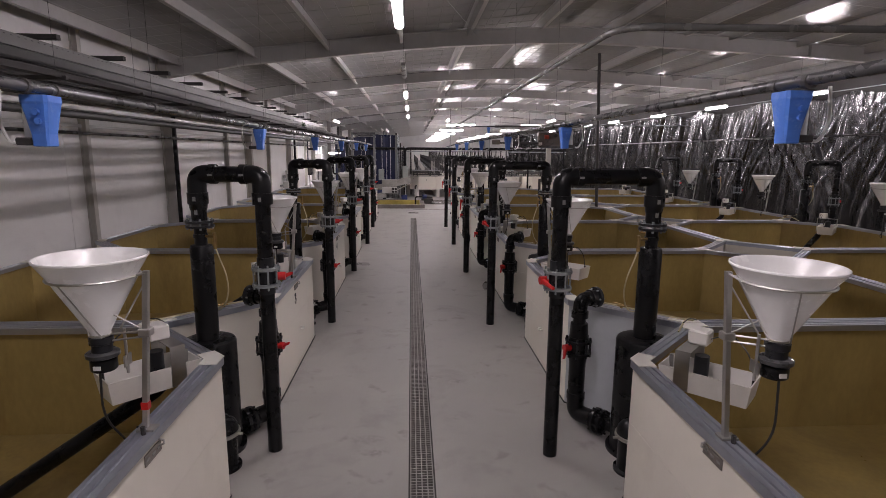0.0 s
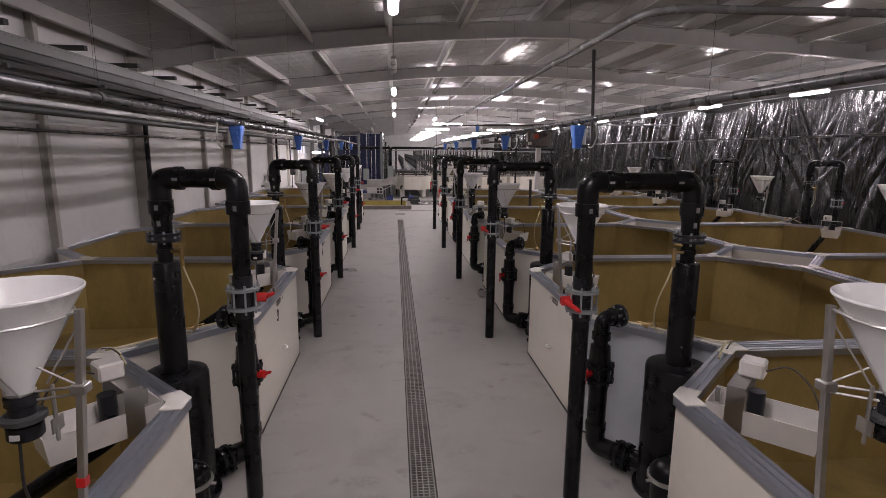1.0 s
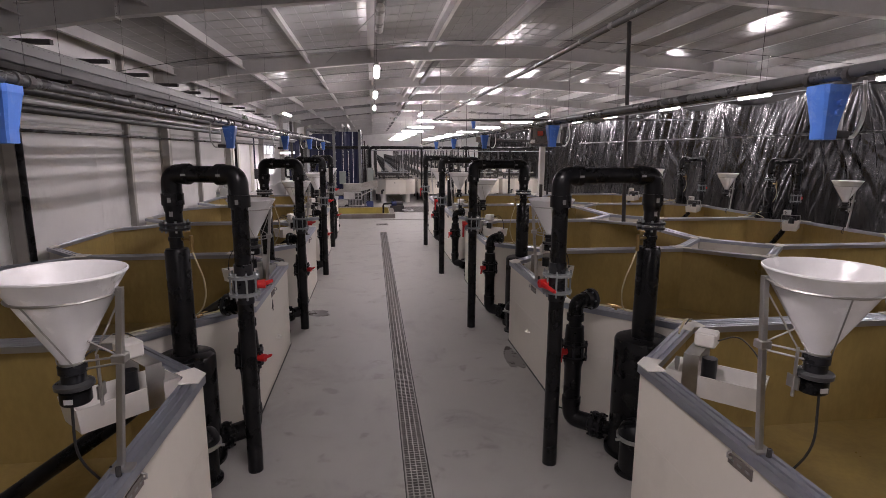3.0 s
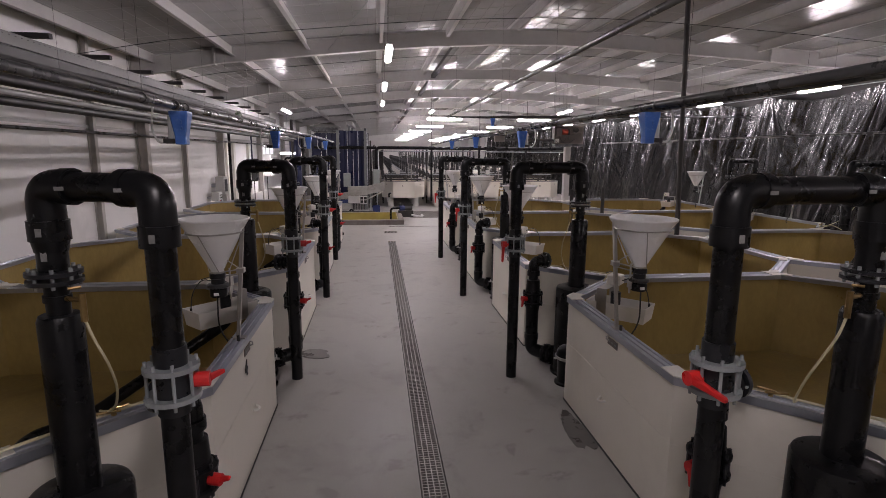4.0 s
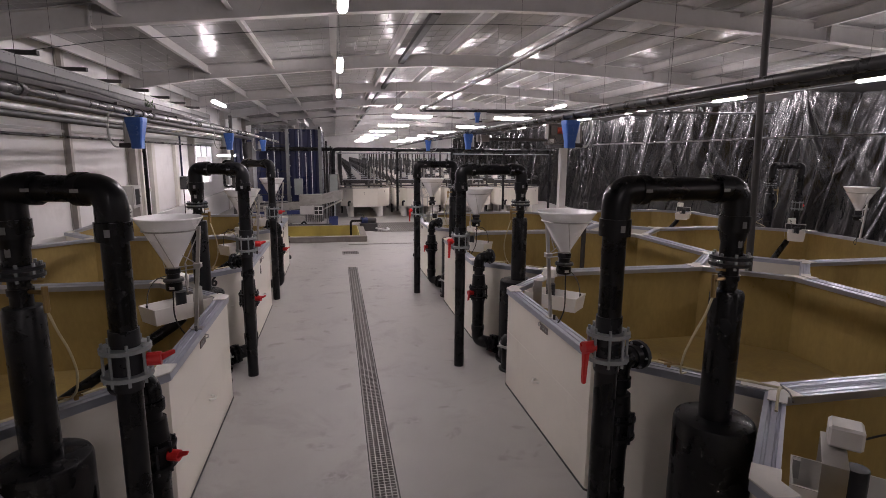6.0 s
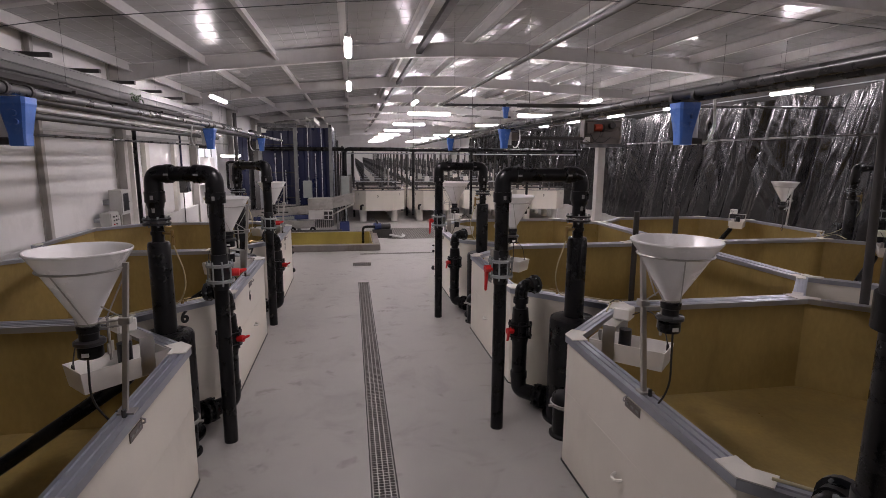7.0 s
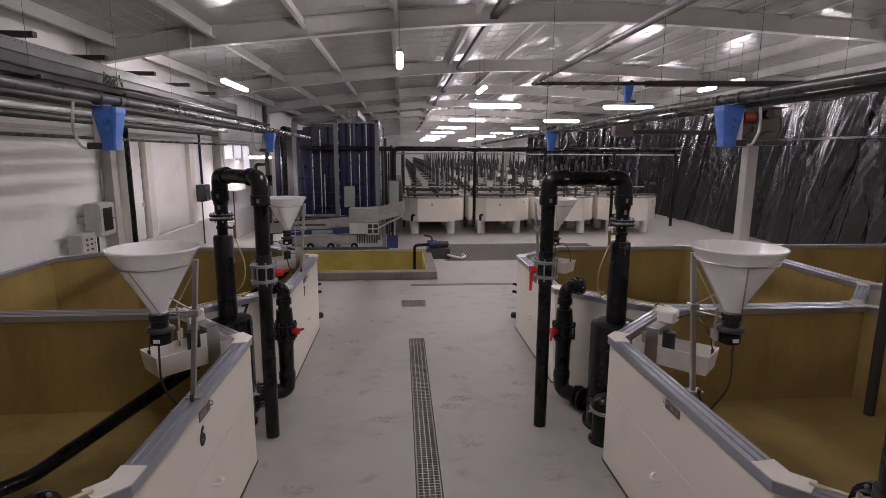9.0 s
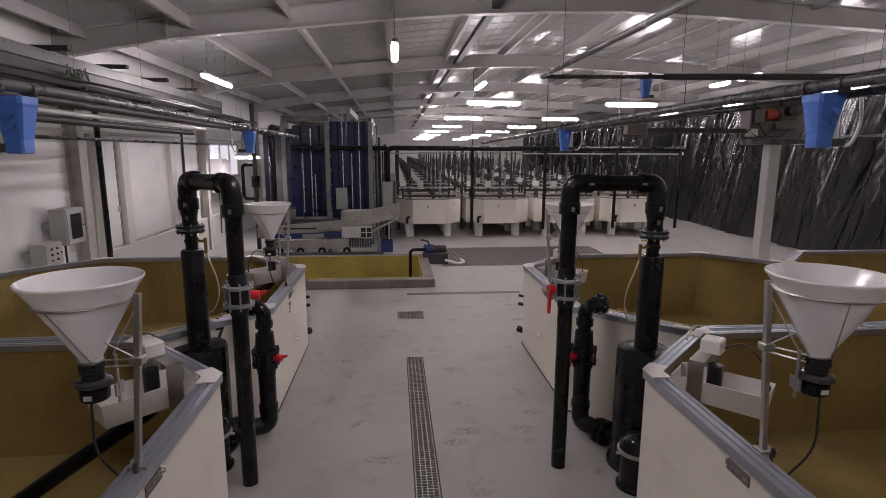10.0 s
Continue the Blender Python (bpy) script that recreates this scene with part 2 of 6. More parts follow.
STICKER = material("grey_pipe_sticker", (0.22, 0.22, 0.215), 0.5, vary=0.2, scale=60)
INK = material("black_ink", (0.02, 0.02, 0.02), 0.6)
PALELABEL = material("pale_sticker", (0.72, 0.72, 0.70), 0.5)
TUBE = glow("lit_tube", LAMP_COLOUR, 60.0)
UNLIT = material("unlit_diffuser", (0.62, 0.62, 0.60), 0.3)
DAYPANE = glow("window_daylight", (0.95, 0.97, 1.0), 0.75)
GREENWEED = material("green_net", (0.06, 0.11, 0.05), 0.7)


def film_material():
    m = bpy.data.materials.new("black_plastic_film")
    m.use_nodes = True
    N, L = m.node_tree.nodes, m.node_tree.links
    b = N["Principled BSDF"]
    b.inputs["Base Color"].default_value = (0.008, 0.008, 0.0095, 1)
    b.inputs["Roughness"].default_value = 0.22
    b.inputs["Specular IOR Level"].default_value = 0.85
    co = N.new("ShaderNodeTexCoord")
    last = None
    patch = N.new("ShaderNodeTexNoise")
    patch.inputs["Scale"].default_value, patch.inputs["Detail"].default_value = 0.9, 2
    L.new(co.outputs["Object"], patch.inputs["Vector"])
    slack = N.new("ShaderNodeMapRange")
    slack.inputs["From Min"].default_value, slack.inputs["From Max"].default_value = 0.38, 0.62
    slack.inputs["To Min"].default_value, slack.inputs["To Max"].default_value = 0.12, 1.0
    L.new(patch.outputs[0], slack.inputs["Value"])
    # crinkles of three sizes, crossing one another, stronger where the film is slack
    for scale, detail, distortion, stretch, turn, distance in ((6.0, 1, 0.3, (1, 1.8, 0.3), -20, 0.008), (11.0, 2, 0.4, (1, 1.4, 0.5), -38, 0.010), (26.0, 2, 0.5, (1, 1.2, 0.7), 12, 0.005)):
        mp = N.new("ShaderNodeMapping")
        mp.inputs["Scale"].default_value = stretch
        mp.inputs["Rotation"].default_value = (radians(turn), 0, 0)
        L.new(co.outputs["Object"], mp.inputs[0])
        n = N.new("ShaderNodeTexNoise")
        n.noise_type = "RIDGED_MULTIFRACTAL"
        n.inputs["Scale"].default_value, n.inputs["Detail"].default_value, n.inputs["Distortion"].default_value = scale, detail, distortion
        L.new(mp.outputs[0], n.inputs["Vector"])
        bp = N.new("ShaderNodeBump")
        bp.inputs["Distance"].default_value = distance
        L.new(slack.outputs[0], bp.inputs["Strength"])
        L.new(n.outputs[0], bp.inputs["Height"])
        if last:
            L.new(last.outputs[0], bp.inputs["Normal"])
        last = bp
    L.new(last.outputs[0], b.inputs["Normal"])
    return m


FILM = film_material()


# ---- mesh helpers ----
def part(name, bm, mat, parent=None, label="", smooth=False, kind="", category=""):
    bmesh.ops.recalc_face_normals(bm, faces=bm.faces)
    me = bpy.data.meshes.new(name)
    bm.to_mesh(me)
    bm.free()
    me.materials.append(mat)
    if smooth:
        me.polygons.foreach_set("use_smooth", [True] * len(me.polygons))
        me.set_sharp_from_angle(angle=radians(38))
    ob = new(name, me)
    if parent:
        ob.parent = parent
    return tagged(ob, label, category, "", kind)


def thing(name, label, category, group="", kind=""):
    ob = new(name)
    ob.empty_display_size = 0.1
    return tagged(ob, label, category, group, kind)


def box(bm, x0, x1, y0, y1, z0, z1, bevel=0.0):
    vs = [bm.verts.new((x, y, z)) for z in (z0, z1) for x, y in ((x0, y0), (x1, y0), (x1, y1), (x0, y1))]
    fs = [bm.faces.new([vs[i] for i in f]) for f in ((3, 2, 1, 0), (4, 5, 6, 7), (0, 1, 5, 4), (1, 2, 6, 5), (2, 3, 7, 6), (3, 0, 4, 7))]
    if bevel:
        bmesh.ops.bevel(bm, geom=list({e for f in fs for e in f.edges}), offset=bevel, segments=1, affect="EDGES")
    return bm


def B(*a, **k):
    return box(bmesh.new(), *a, **k)


def frame_of(d):
    d = Vector(d).normalized()
    up = Vector((0, 0, 1)) if abs(d.z) < 0.9 else Vector((1, 0, 0))
    a = d.cross(up).normalized()
    return a, a.cross(d).normalized()


def ring(bm, c, a, b, r, seg):
    return [bm.verts.new(Vector(c) + r * (math.cos(2 * math.pi * i / seg) * a + math.sin(2 * math.pi * i / seg) * b)) for i in range(seg)]


def bridge(bm, r0, r1):
    n = len(r0)
    for i in range(n):
        bm.faces.new((r0[i], r0[(i + 1) % n], r1[(i + 1) % n], r1[i]))


def cyl(bm, p0, p1, r, seg=16, r1=None, caps=True):
    p0, p1 = Vector(p0), Vector(p1)
    a, b = frame_of(p1 - p0)
    q0, q1 = ring(bm, p0, a, b, r, seg), ring(bm, p1, a, b, r if r1 is None else r1, seg)
    bridge(bm, q0, q1)
    if caps:
        bm.faces.new(q0[::-1])
        bm.faces.new(q1)
    return bm


def C(*a, **k):
    return cyl(bmesh.new(), *a, **k)


def lathe(bm, axis, profile, seg=20, closed=False):
    """profile of (radius, z) round a vertical axis at (x, y)."""
    rings = []
    for r, z in profile:
        rings.append([bm.verts.new((axis[0] + r * math.cos(2 * math.pi * i / seg), axis[1] + r * math.sin(2 * math.pi * i / seg), z)) for i in range(seg)])
    for q0, q1 in zip(rings, rings[1:]):
        bridge(bm, q0, q1)
    if closed:
        bridge(bm, rings[-1], rings[0])
    else:
        bm.faces.new(rings[0][::-1])
        bm.faces.new(rings[-1])
    return bm


def rounded(pts, rad, n=6):
    """A polyline with its corners rounded."""
    pts = [Vector(p) for p in pts]
    out = [pts[0]]
    for p, q, s in zip(pts, pts[1:], pts[2:]):
        u, v = (p - q), (s - q)
        t = min(rad, u.length * 0.49, v.length * 0.49)
        a, b = q + u.normalized() * t, q + v.normalized() * t
        for i in range(n + 1):
            k = i / n
            out.append(a * (1 - k) ** 2 + q * 2 * k * (1 - k) + b * k ** 2)
    out.append(pts[-1])
    return out


def sweep(bm, pts, r, seg=10, caps=True):
    pts = [Vector(p) for p in pts]
    d = (pts[1] - pts[0]).normalized()
    a, b = frame_of(d)
    rings = []
    for i, p in enumerate(pts):
        t = (pts[min(i + 1, len(pts) - 1)] - pts[max(i - 1, 0)]).normalized()
        a = (a - t * a.dot(t)).normalized()
        b = t.cross(a).normalized()
        rings.append(ring(bm, p, a, b, r, seg))
    for q0, q1 in zip(rings, rings[1:]):
        bridge(bm, q0, q1)
    if caps:
        bm.faces.new(rings[0][::-1])
        bm.faces.new(rings[-1])
    return bm


def S(pts, r, seg=10, rad=0.0, n=5):
    return sweep(bmesh.new(), rounded(pts, rad, n) if rad else pts, r, seg)


def prism(bm, poly, z0, z1):
    lo = [bm.verts.new((x, y, z0)) for x, y in poly]
    hi = [bm.verts.new((x, y, z1)) for x, y in poly]
    bm.faces.new(lo[::-1])
    bm.faces.new(hi)
    for i in range(len(poly)):
        j = (i + 1) % len(poly)
        bm.faces.new((lo[i], lo[j], hi[j], hi[i]))
    return bm


def turned(bm, m):
    bmesh.ops.transform(bm, matrix=m, verts=bm.verts)
    return bm


def lettering(name, text, size, m, parent, mat, bold=0.0):
    cu = bpy.data.curves.new(name, "FONT")
    cu.body, cu.size, cu.extrude, cu.align_x, cu.align_y = text, size, 0.002, "CENTER", "CENTER"
    cu.offset = bold
    cu.materials.append(mat)
    ob = new(name, cu)
    ob.parent = parent
    ob.matrix_basis = m
    return ob


# ---- floor with its drain channel, pit and grating well ----
DRAIN = (-0.03, 0.185, HALL_Y0 + 1, 21.57)
CROSS = (0.06, 2.22, 24.68, 24.83)
GULLY = (-0.14, 0.30, 23.2, 23.63)
PIT = (-3.6, 0.42, 25.42, 27.75)
WELL = (0.95, 5.4, 27.2, 29.7)
HOLES = [DRAIN, CROSS, GULLY, PIT, WELL]


def floor_sheet():
    xs = sorted({-6.2, 14.5, *[v for h in HOLES for v in h[:2]]})
    ys = sorted({HALL_Y0 - 1, HALL_Y1 + 1, *[v for h in HOLES for v in h[2:]]})
    bm = bmesh.new()
    for x0, x1 in zip(xs, xs[1:]):
        for y0, y1 in zip(ys, ys[1:]):
            cx, cy = (x0 + x1) / 2, (y0 + y1) / 2
            if any(h[0] < cx < h[1] and h[2] < cy < h[3] for h in HOLES):
                continue
            bm.faces.new([bm.verts.new(p) for p in ((x0, y0, 0), (x1, y0, 0), (x1, y1, 0), (x0, y1, 0))])
    bmesh.ops.remove_doubles(bm, verts=bm.verts, dist=1e-4)
    return part("floor", bm, CONCRETE, label="pale grey coated concrete floor with faint stains", kind="structure", category="floor")


def trough(h, depth, name, label, mat=TROUGH):
    x0, x1, y0, y1 = h
    bm = bmesh.new()
    t = 0.01
    box(bm, x0, x1, y0, y1, -depth - t, -depth)
    box(bm, x0, x0 + t, y0, y1, -depth, -0.002)
    box(bm, x1 - t, x1, y0, y1, -depth, -0.002)
    box(bm, x0 + t, x1 - t, y0, y0 + t, -depth, -0.002)
    box(bm, x0 + t, x1 - t, y1 - t, y1, -depth, -0.002)
    return part(name, bm, mat, label=label, kind="structure", category="drain")


floor_sheet()
trough(DRAIN, 0.12, "drain_channel", "long narrow drain channel let into the floor")
trough(CROSS, 0.1, "drain_channel", "short cross drain channel let into the floor")
trough(GULLY, 0.06, "drain_channel", "square floor gully under a grate", DUSTY)
trough(WELL, 0.35, "drain_channel", "wide shallow well under floor grating")


def grate(h, along, pitch, bar, rows, name, label):
    """One drop-in grate: crossbars and lengthwise bars, just below the floor line."""
    x0, x1, y0, y1 = h
    x0, x1, y0, y1 = x0 + 0.012, x1 - 0.012, y0 + 0.012, y1 - 0.012
    root = thing(name, label, "drain grate")
    bm = bmesh.new()
    if along == "y":
        n = int((y1 - y0) / pitch)
        for i in range(n):
            y = y0 + (i + 0.5) * (y1 - y0) / n
            box(bm, x0, x1, y - bar / 2, y + bar / 2, -0.022, 0.001)
    else:
        n = int((x1 - x0) / pitch)
        for i in range(n):
            x = x0 + (i + 0.5) * (x1 - x0) / n
            box(bm, x - bar / 2, x + bar / 2, y0, y1, -0.022, 0.001)
    part("crossbar", bm, GRATE, root, kind="stuff")
    for i in range(rows):
        k = i / (rows - 1)
        w = 0.005
        if along == "y":
            x = x0 + w + k * (x1 - x0 - 2 * w)
            part("bar", B(x - w, x + w, y0, y1, -0.024, 0.003), GRATE, root)
        else:
            y = y0 + w + k * (y1 - y0 - 2 * w)
            part("bar", B(x0, x1, y - w, y + w, -0.024, 0.003), GRATE, root)
    return root


grate((DRAIN[0], DRAIN[1], -1.5, 21.57), "y", 0.036, 0.010, 5, "drain_grate", "long galvanised grate over the aisle drain channel")
grate(CROSS, "x", 0.05, 0.022, 3, "drain_grate", "short steel grate over the cross drain")
grate(GULLY, "x", 0.045, 0.02, 4, "drain_grate", "square steel grate over a floor gully")
grate(WELL, "x", 0.075, 0.022, 22, "floor_grating", "wide grey walk-on floor grating beside the pump pit")


# ---- walls, roof, columns ----
def wall_left():
    root = thing("wall_west", "white sandwich panel wall with lapped joints", "wall", kind="structure")
    y = HALL_Y0
    while y < HALL_Y1:
        y1 = min(y + 6.05, HALL_Y1)
        for z0, z1 in ((0.0, 1.02), (1.022, 2.965), (2.967, 5.3)):
            part("wall_panel", B(LEFT_WALL - 0.12, LEFT_WALL, y + 0.002, y1 - 0.002, z0, z1, bevel=0.003), WALLPANEL, root)
        y = y1
    part("backing_sheet", B(LEFT_WALL - 0.16, LEFT_WALL - 0.125, HALL_Y0, HALL_Y1, 0, 5.6), PAINTED, root)
    part("skirting", B(LEFT_WALL, LEFT_WALL + 0.06, HALL_Y0, HALL_Y1, 0, 0.35), DARK_CONCRETE, root)
    part("wall_rail", B(LEFT_WALL, LEFT_WALL + 0.03, HALL_Y0, HALL_Y1, 2.945, 2.995), PAINTED, root)
    return root


wall_left()
tagged(part("wall_south", B(-6.0, 14, HALL_Y0 - 0.15, HALL_Y0, 0, 6.2), WALLPANEL), "plain white panel end wall", "wall", kind="structure")
tagged(part("wall_north", B(-6.0, 14, HALL_Y1, HALL_Y1 + 0.15, 0, 6.2), WALLPANEL), "plain white panel end wall far down the hall", "wall", kind="structure")
tagged(part("wall_east", B(12.6, 12.75, HALL_Y0, HALL_Y1, 0, 6.2), WALLPANEL), "white panel wall behind the plastic curtain", "wall", kind="structure")

RIDGE = 3.67
SOFFIT = [(-5.28, 4.09), (-4.4, 4.26), (-3.6, 4.40), (-1.85, 4.59), (-0.3, 4.755), (0.8, 4.855), (2.4, 4.945), (RIDGE, 4.975), (5.0, 4.945), (6.4, 4.885), (8.2, 4.80), (12.6, 4.56)]


def soffit(x):
    for (a, za), (b, zb) in zip(SOFFIT, SOFFIT[1:]):
        if x <= b:
            return za + (zb - za) * (x - a) / (b - a)
    return SOFFIT[-1][1]


def roof_z(x):
    """Underside of the roof sheet."""
    return 5.545 - (0.115 if x < RIDGE else 0.075) * abs(x - RIDGE)


def steel_section(bm, pts_lo, pts_hi, y, web, flange):
    """A tapered I-beam in the xz plane at y: web plate and two flanges."""
    n = len(pts_lo)
    for (lo0, hi0, lo1, hi1) in zip(pts_lo, pts_hi, pts_lo[1:], pts_hi[1:]):
        vs = [bm.verts.new((p[0], y + s * web, p[1])) for s in (-1, 1) for p in (lo0, lo1, hi1, hi0)]
        for f in ((0, 1, 2, 3), (7, 6, 5, 4), (0, 4, 5, 1), (1, 5, 6, 2), (2, 6, 7, 3), (3, 7, 4, 0)):
            bm.faces.new([vs[i] for i in f])
        for (p, q, t) in ((lo0, lo1, -0.014), (hi0, hi1, 0.014)):
            vs = [bm.verts.new((c[0], y + s * flange, c[1] + h)) for h in (0, t) for s in (-1, 1) for c in (p, q)]
            for f in ((0, 1, 3, 2), (4, 6, 7, 5), (0, 2, 6, 4), (1, 5, 7, 3), (0, 4, 5, 1), (2, 3, 7, 6)):
                bm.faces.new([vs[i] for i in f])


def portal_frame(y):
    root = thing("portal_frame", "white painted steel portal frame carrying the roof", "steel frame", "portal frames", kind="structure")
    bm = bmesh.new()
    lo = [(x, z) for x, z in SOFFIT]
    hi = [(x, z + 0.30 + (0.06 if x < -4.5 else 0)) for x, z in SOFFIT]
    steel_section(bm, lo, hi, y, 0.006, 0.085)
    part("rafter", bm, PAINTED, root)
    bm = bmesh.new()
    x = LEFT_WALL + 0.01
    box(bm, x, x + 0.016, y - 0.09, y + 0.09, 0, 4.6)
    box(bm, x + 0.2, x + 0.216, y - 0.09, y + 0.09, 0, 4.2)
    box(bm, x + 0.016, x + 0.2, y - 0.010, y + 0.010, 0, 4.5)
    part("column", bm, POST, root)
    for px in (-3.68, 8.97):
        z = soffit(px)
        bm = B(px - 0.012, px + 0.012, y - 0.1, y + 0.1, z - 0.03, z + 0.34)
        for dz in (0.03, 0.12, 0.2, 0.28):
            for s in (-0.06, 0.06):
                cyl(bm, (px - 0.03, y + s, z + dz), (px + 0.03, y + s, z + dz), 0.012, 6)
        part("splice_plate", bm, PAINTED, root)
    return root


for y in RAFTERS:
    if HALL_Y0 < y < HALL_Y1:
        portal_frame(y)
# intermediate wall posts
for yy in [3.9, 9.62, 16.4, 21.0, 30.2, 35.9, 41.7, 47.5, 53.3]:
    bm = B(LEFT_WALL + 0.002, LEFT_WALL + 0.014, yy - 0.05, yy + 0.05, 0, 4.6)
    box(bm, LEFT_WALL + 0.014, LEFT_WALL + 0.11, yy - 0.004, yy + 0.004, 0, 4.6)
    box(bm, LEFT_WALL + 0.11, LEFT_WALL + 0.122, yy - 0.05, yy + 0.05, 0, 4.6)
    tagged(part("wall_post", bm, POST), "slim white steel post against the panel wall", "post", "wall posts", "structure")

PURLINS = [-4.93, -3.33, -1.78, -0.23, 1.22, 2.82, 4.52, 6.07, 7.07, 8.67, 10.27, 11.87]
for x in PURLINS:
    z = roof_z(x)
    bm = B(x - 0.004, x + 0.004, HALL_Y0, HALL_Y1, z - 0.2, z - 0.012)
    box(bm, x - 0.004, x + 0.07, HALL_Y0, HALL_Y1, z - 0.205, z - 0.19)
    box(bm, x - 0.07, x + 0.004, HALL_Y0, HALL_Y1, z - 0.012, z - 0.002)
    tagged(part("purlin", bm, PAINTED), "white steel purlin under the roof sheets", "purlin", "purlins", "structure")

def roof():
    """The two slopes of glossy sheet with their cross seams and fine lengthwise grooves, as one mesh."""
    bm = bmesh.new()
    for a, b in ((-5.7, RIDGE), (RIDGE, 13.0)):
        bm.faces.new([bm.verts.new((x, y, roof_z(x))) for x, y in ((a, HALL_Y0), (b, HALL_Y0), (b, HALL_Y1), (a, HALL_Y1))])
    y = HALL_Y0 + 0.5
    while y < HALL_Y1:
        for a, b in ((-5.6, RIDGE), (RIDGE, 12.9)):
            vs = []
            for dy, dz in ((-0.01, 0), (0.01, 0), (0.0, -0.007)):
                vs.append((bm.verts.new((a, y + dy, roof_z(a) + dz)), bm.verts.new((b, y + dy, roof_z(b) + dz))))
            bm.faces.new((vs[0][0], vs[0][1], vs[2][1], vs[2][0]))
            bm.faces.new((vs[2][0], vs[2][1], vs[1][1], vs[1][0]))
        y += 0.62
    x = -5.4
    while x < 12.8:
        vs = [[bm.verts.new((x + dx, yy, roof_z(x) + dz)) for dx, dz in ((-0.005, 0), (0.0, -0.004), (0.005, 0))] for yy in (HALL_Y0, HALL_Y1)]
        for k in (0, 1):
            bm.faces.new((vs[0][k], vs[0][k + 1], vs[1][k + 1], vs[1][k]))
        x += 0.26
    ob = part("ceiling", bm, ROOF, kind="structure", label="glossy white metal roof sheets with shallow ribs", category="ceiling")
    bm = bmesh.new()
    bm.faces.new([bm.verts.new(p) for p in ((-6, HALL_Y0 - 0.2, 5.2), (RIDGE, HALL_Y0 - 0.2, 6.2), (RIDGE, HALL_Y1, 6.2), (-6, HALL_Y1, 5.2))])
    bm.faces.new([bm.verts.new(p) for p in ((RIDGE, HALL_Y0 - 0.2, 6.2), (13.4, HALL_Y0 - 0.2, 5.6), (13.4, HALL_Y1, 5.6), (RIDGE, HALL_Y1, 6.2))])
    part("roof_cover", bm, PAINTED, kind="structure", label="outer roof skin above the hall", category="roof")


roof()


# thin rods slung across the hall
for y, drop in ((15.5, 0.10), (18.55, 0.17)):
    pts = [(x, y, z - drop) for x, z in SOFFIT]
    tagged(part("sag_rod", S(pts, 0.006, 6), PIPEGREY, smooth=True), "thin grey rod crossing the hall under the roof", "rod", "sag rods", "structure")

# wire braces in the plane of the roof
for p, q in (((-0.1, 6.75, 4.80), (1.65, 12.55, 4.86)), ((0.08, 12.55, 4.80), (-1.34, 18.35, 4.72)), ((-1.98, 24.15, 4.72), (-4.0, 29.95, 4.48))):
    tagged(part("wire_brace", C(p, q, 0.004, 6), GALV), "thin steel wire brace between two roof frames", "brace", "wire braces", "structure")

# dark service duct hung under the ridge
bm = B(1.47, 1.61, 18.9, 70, 4.965, 5.065)
tagged(part("ridge_duct", bm, DULLDARK), "dark steel duct running under the ridge", "duct", kind="structure")


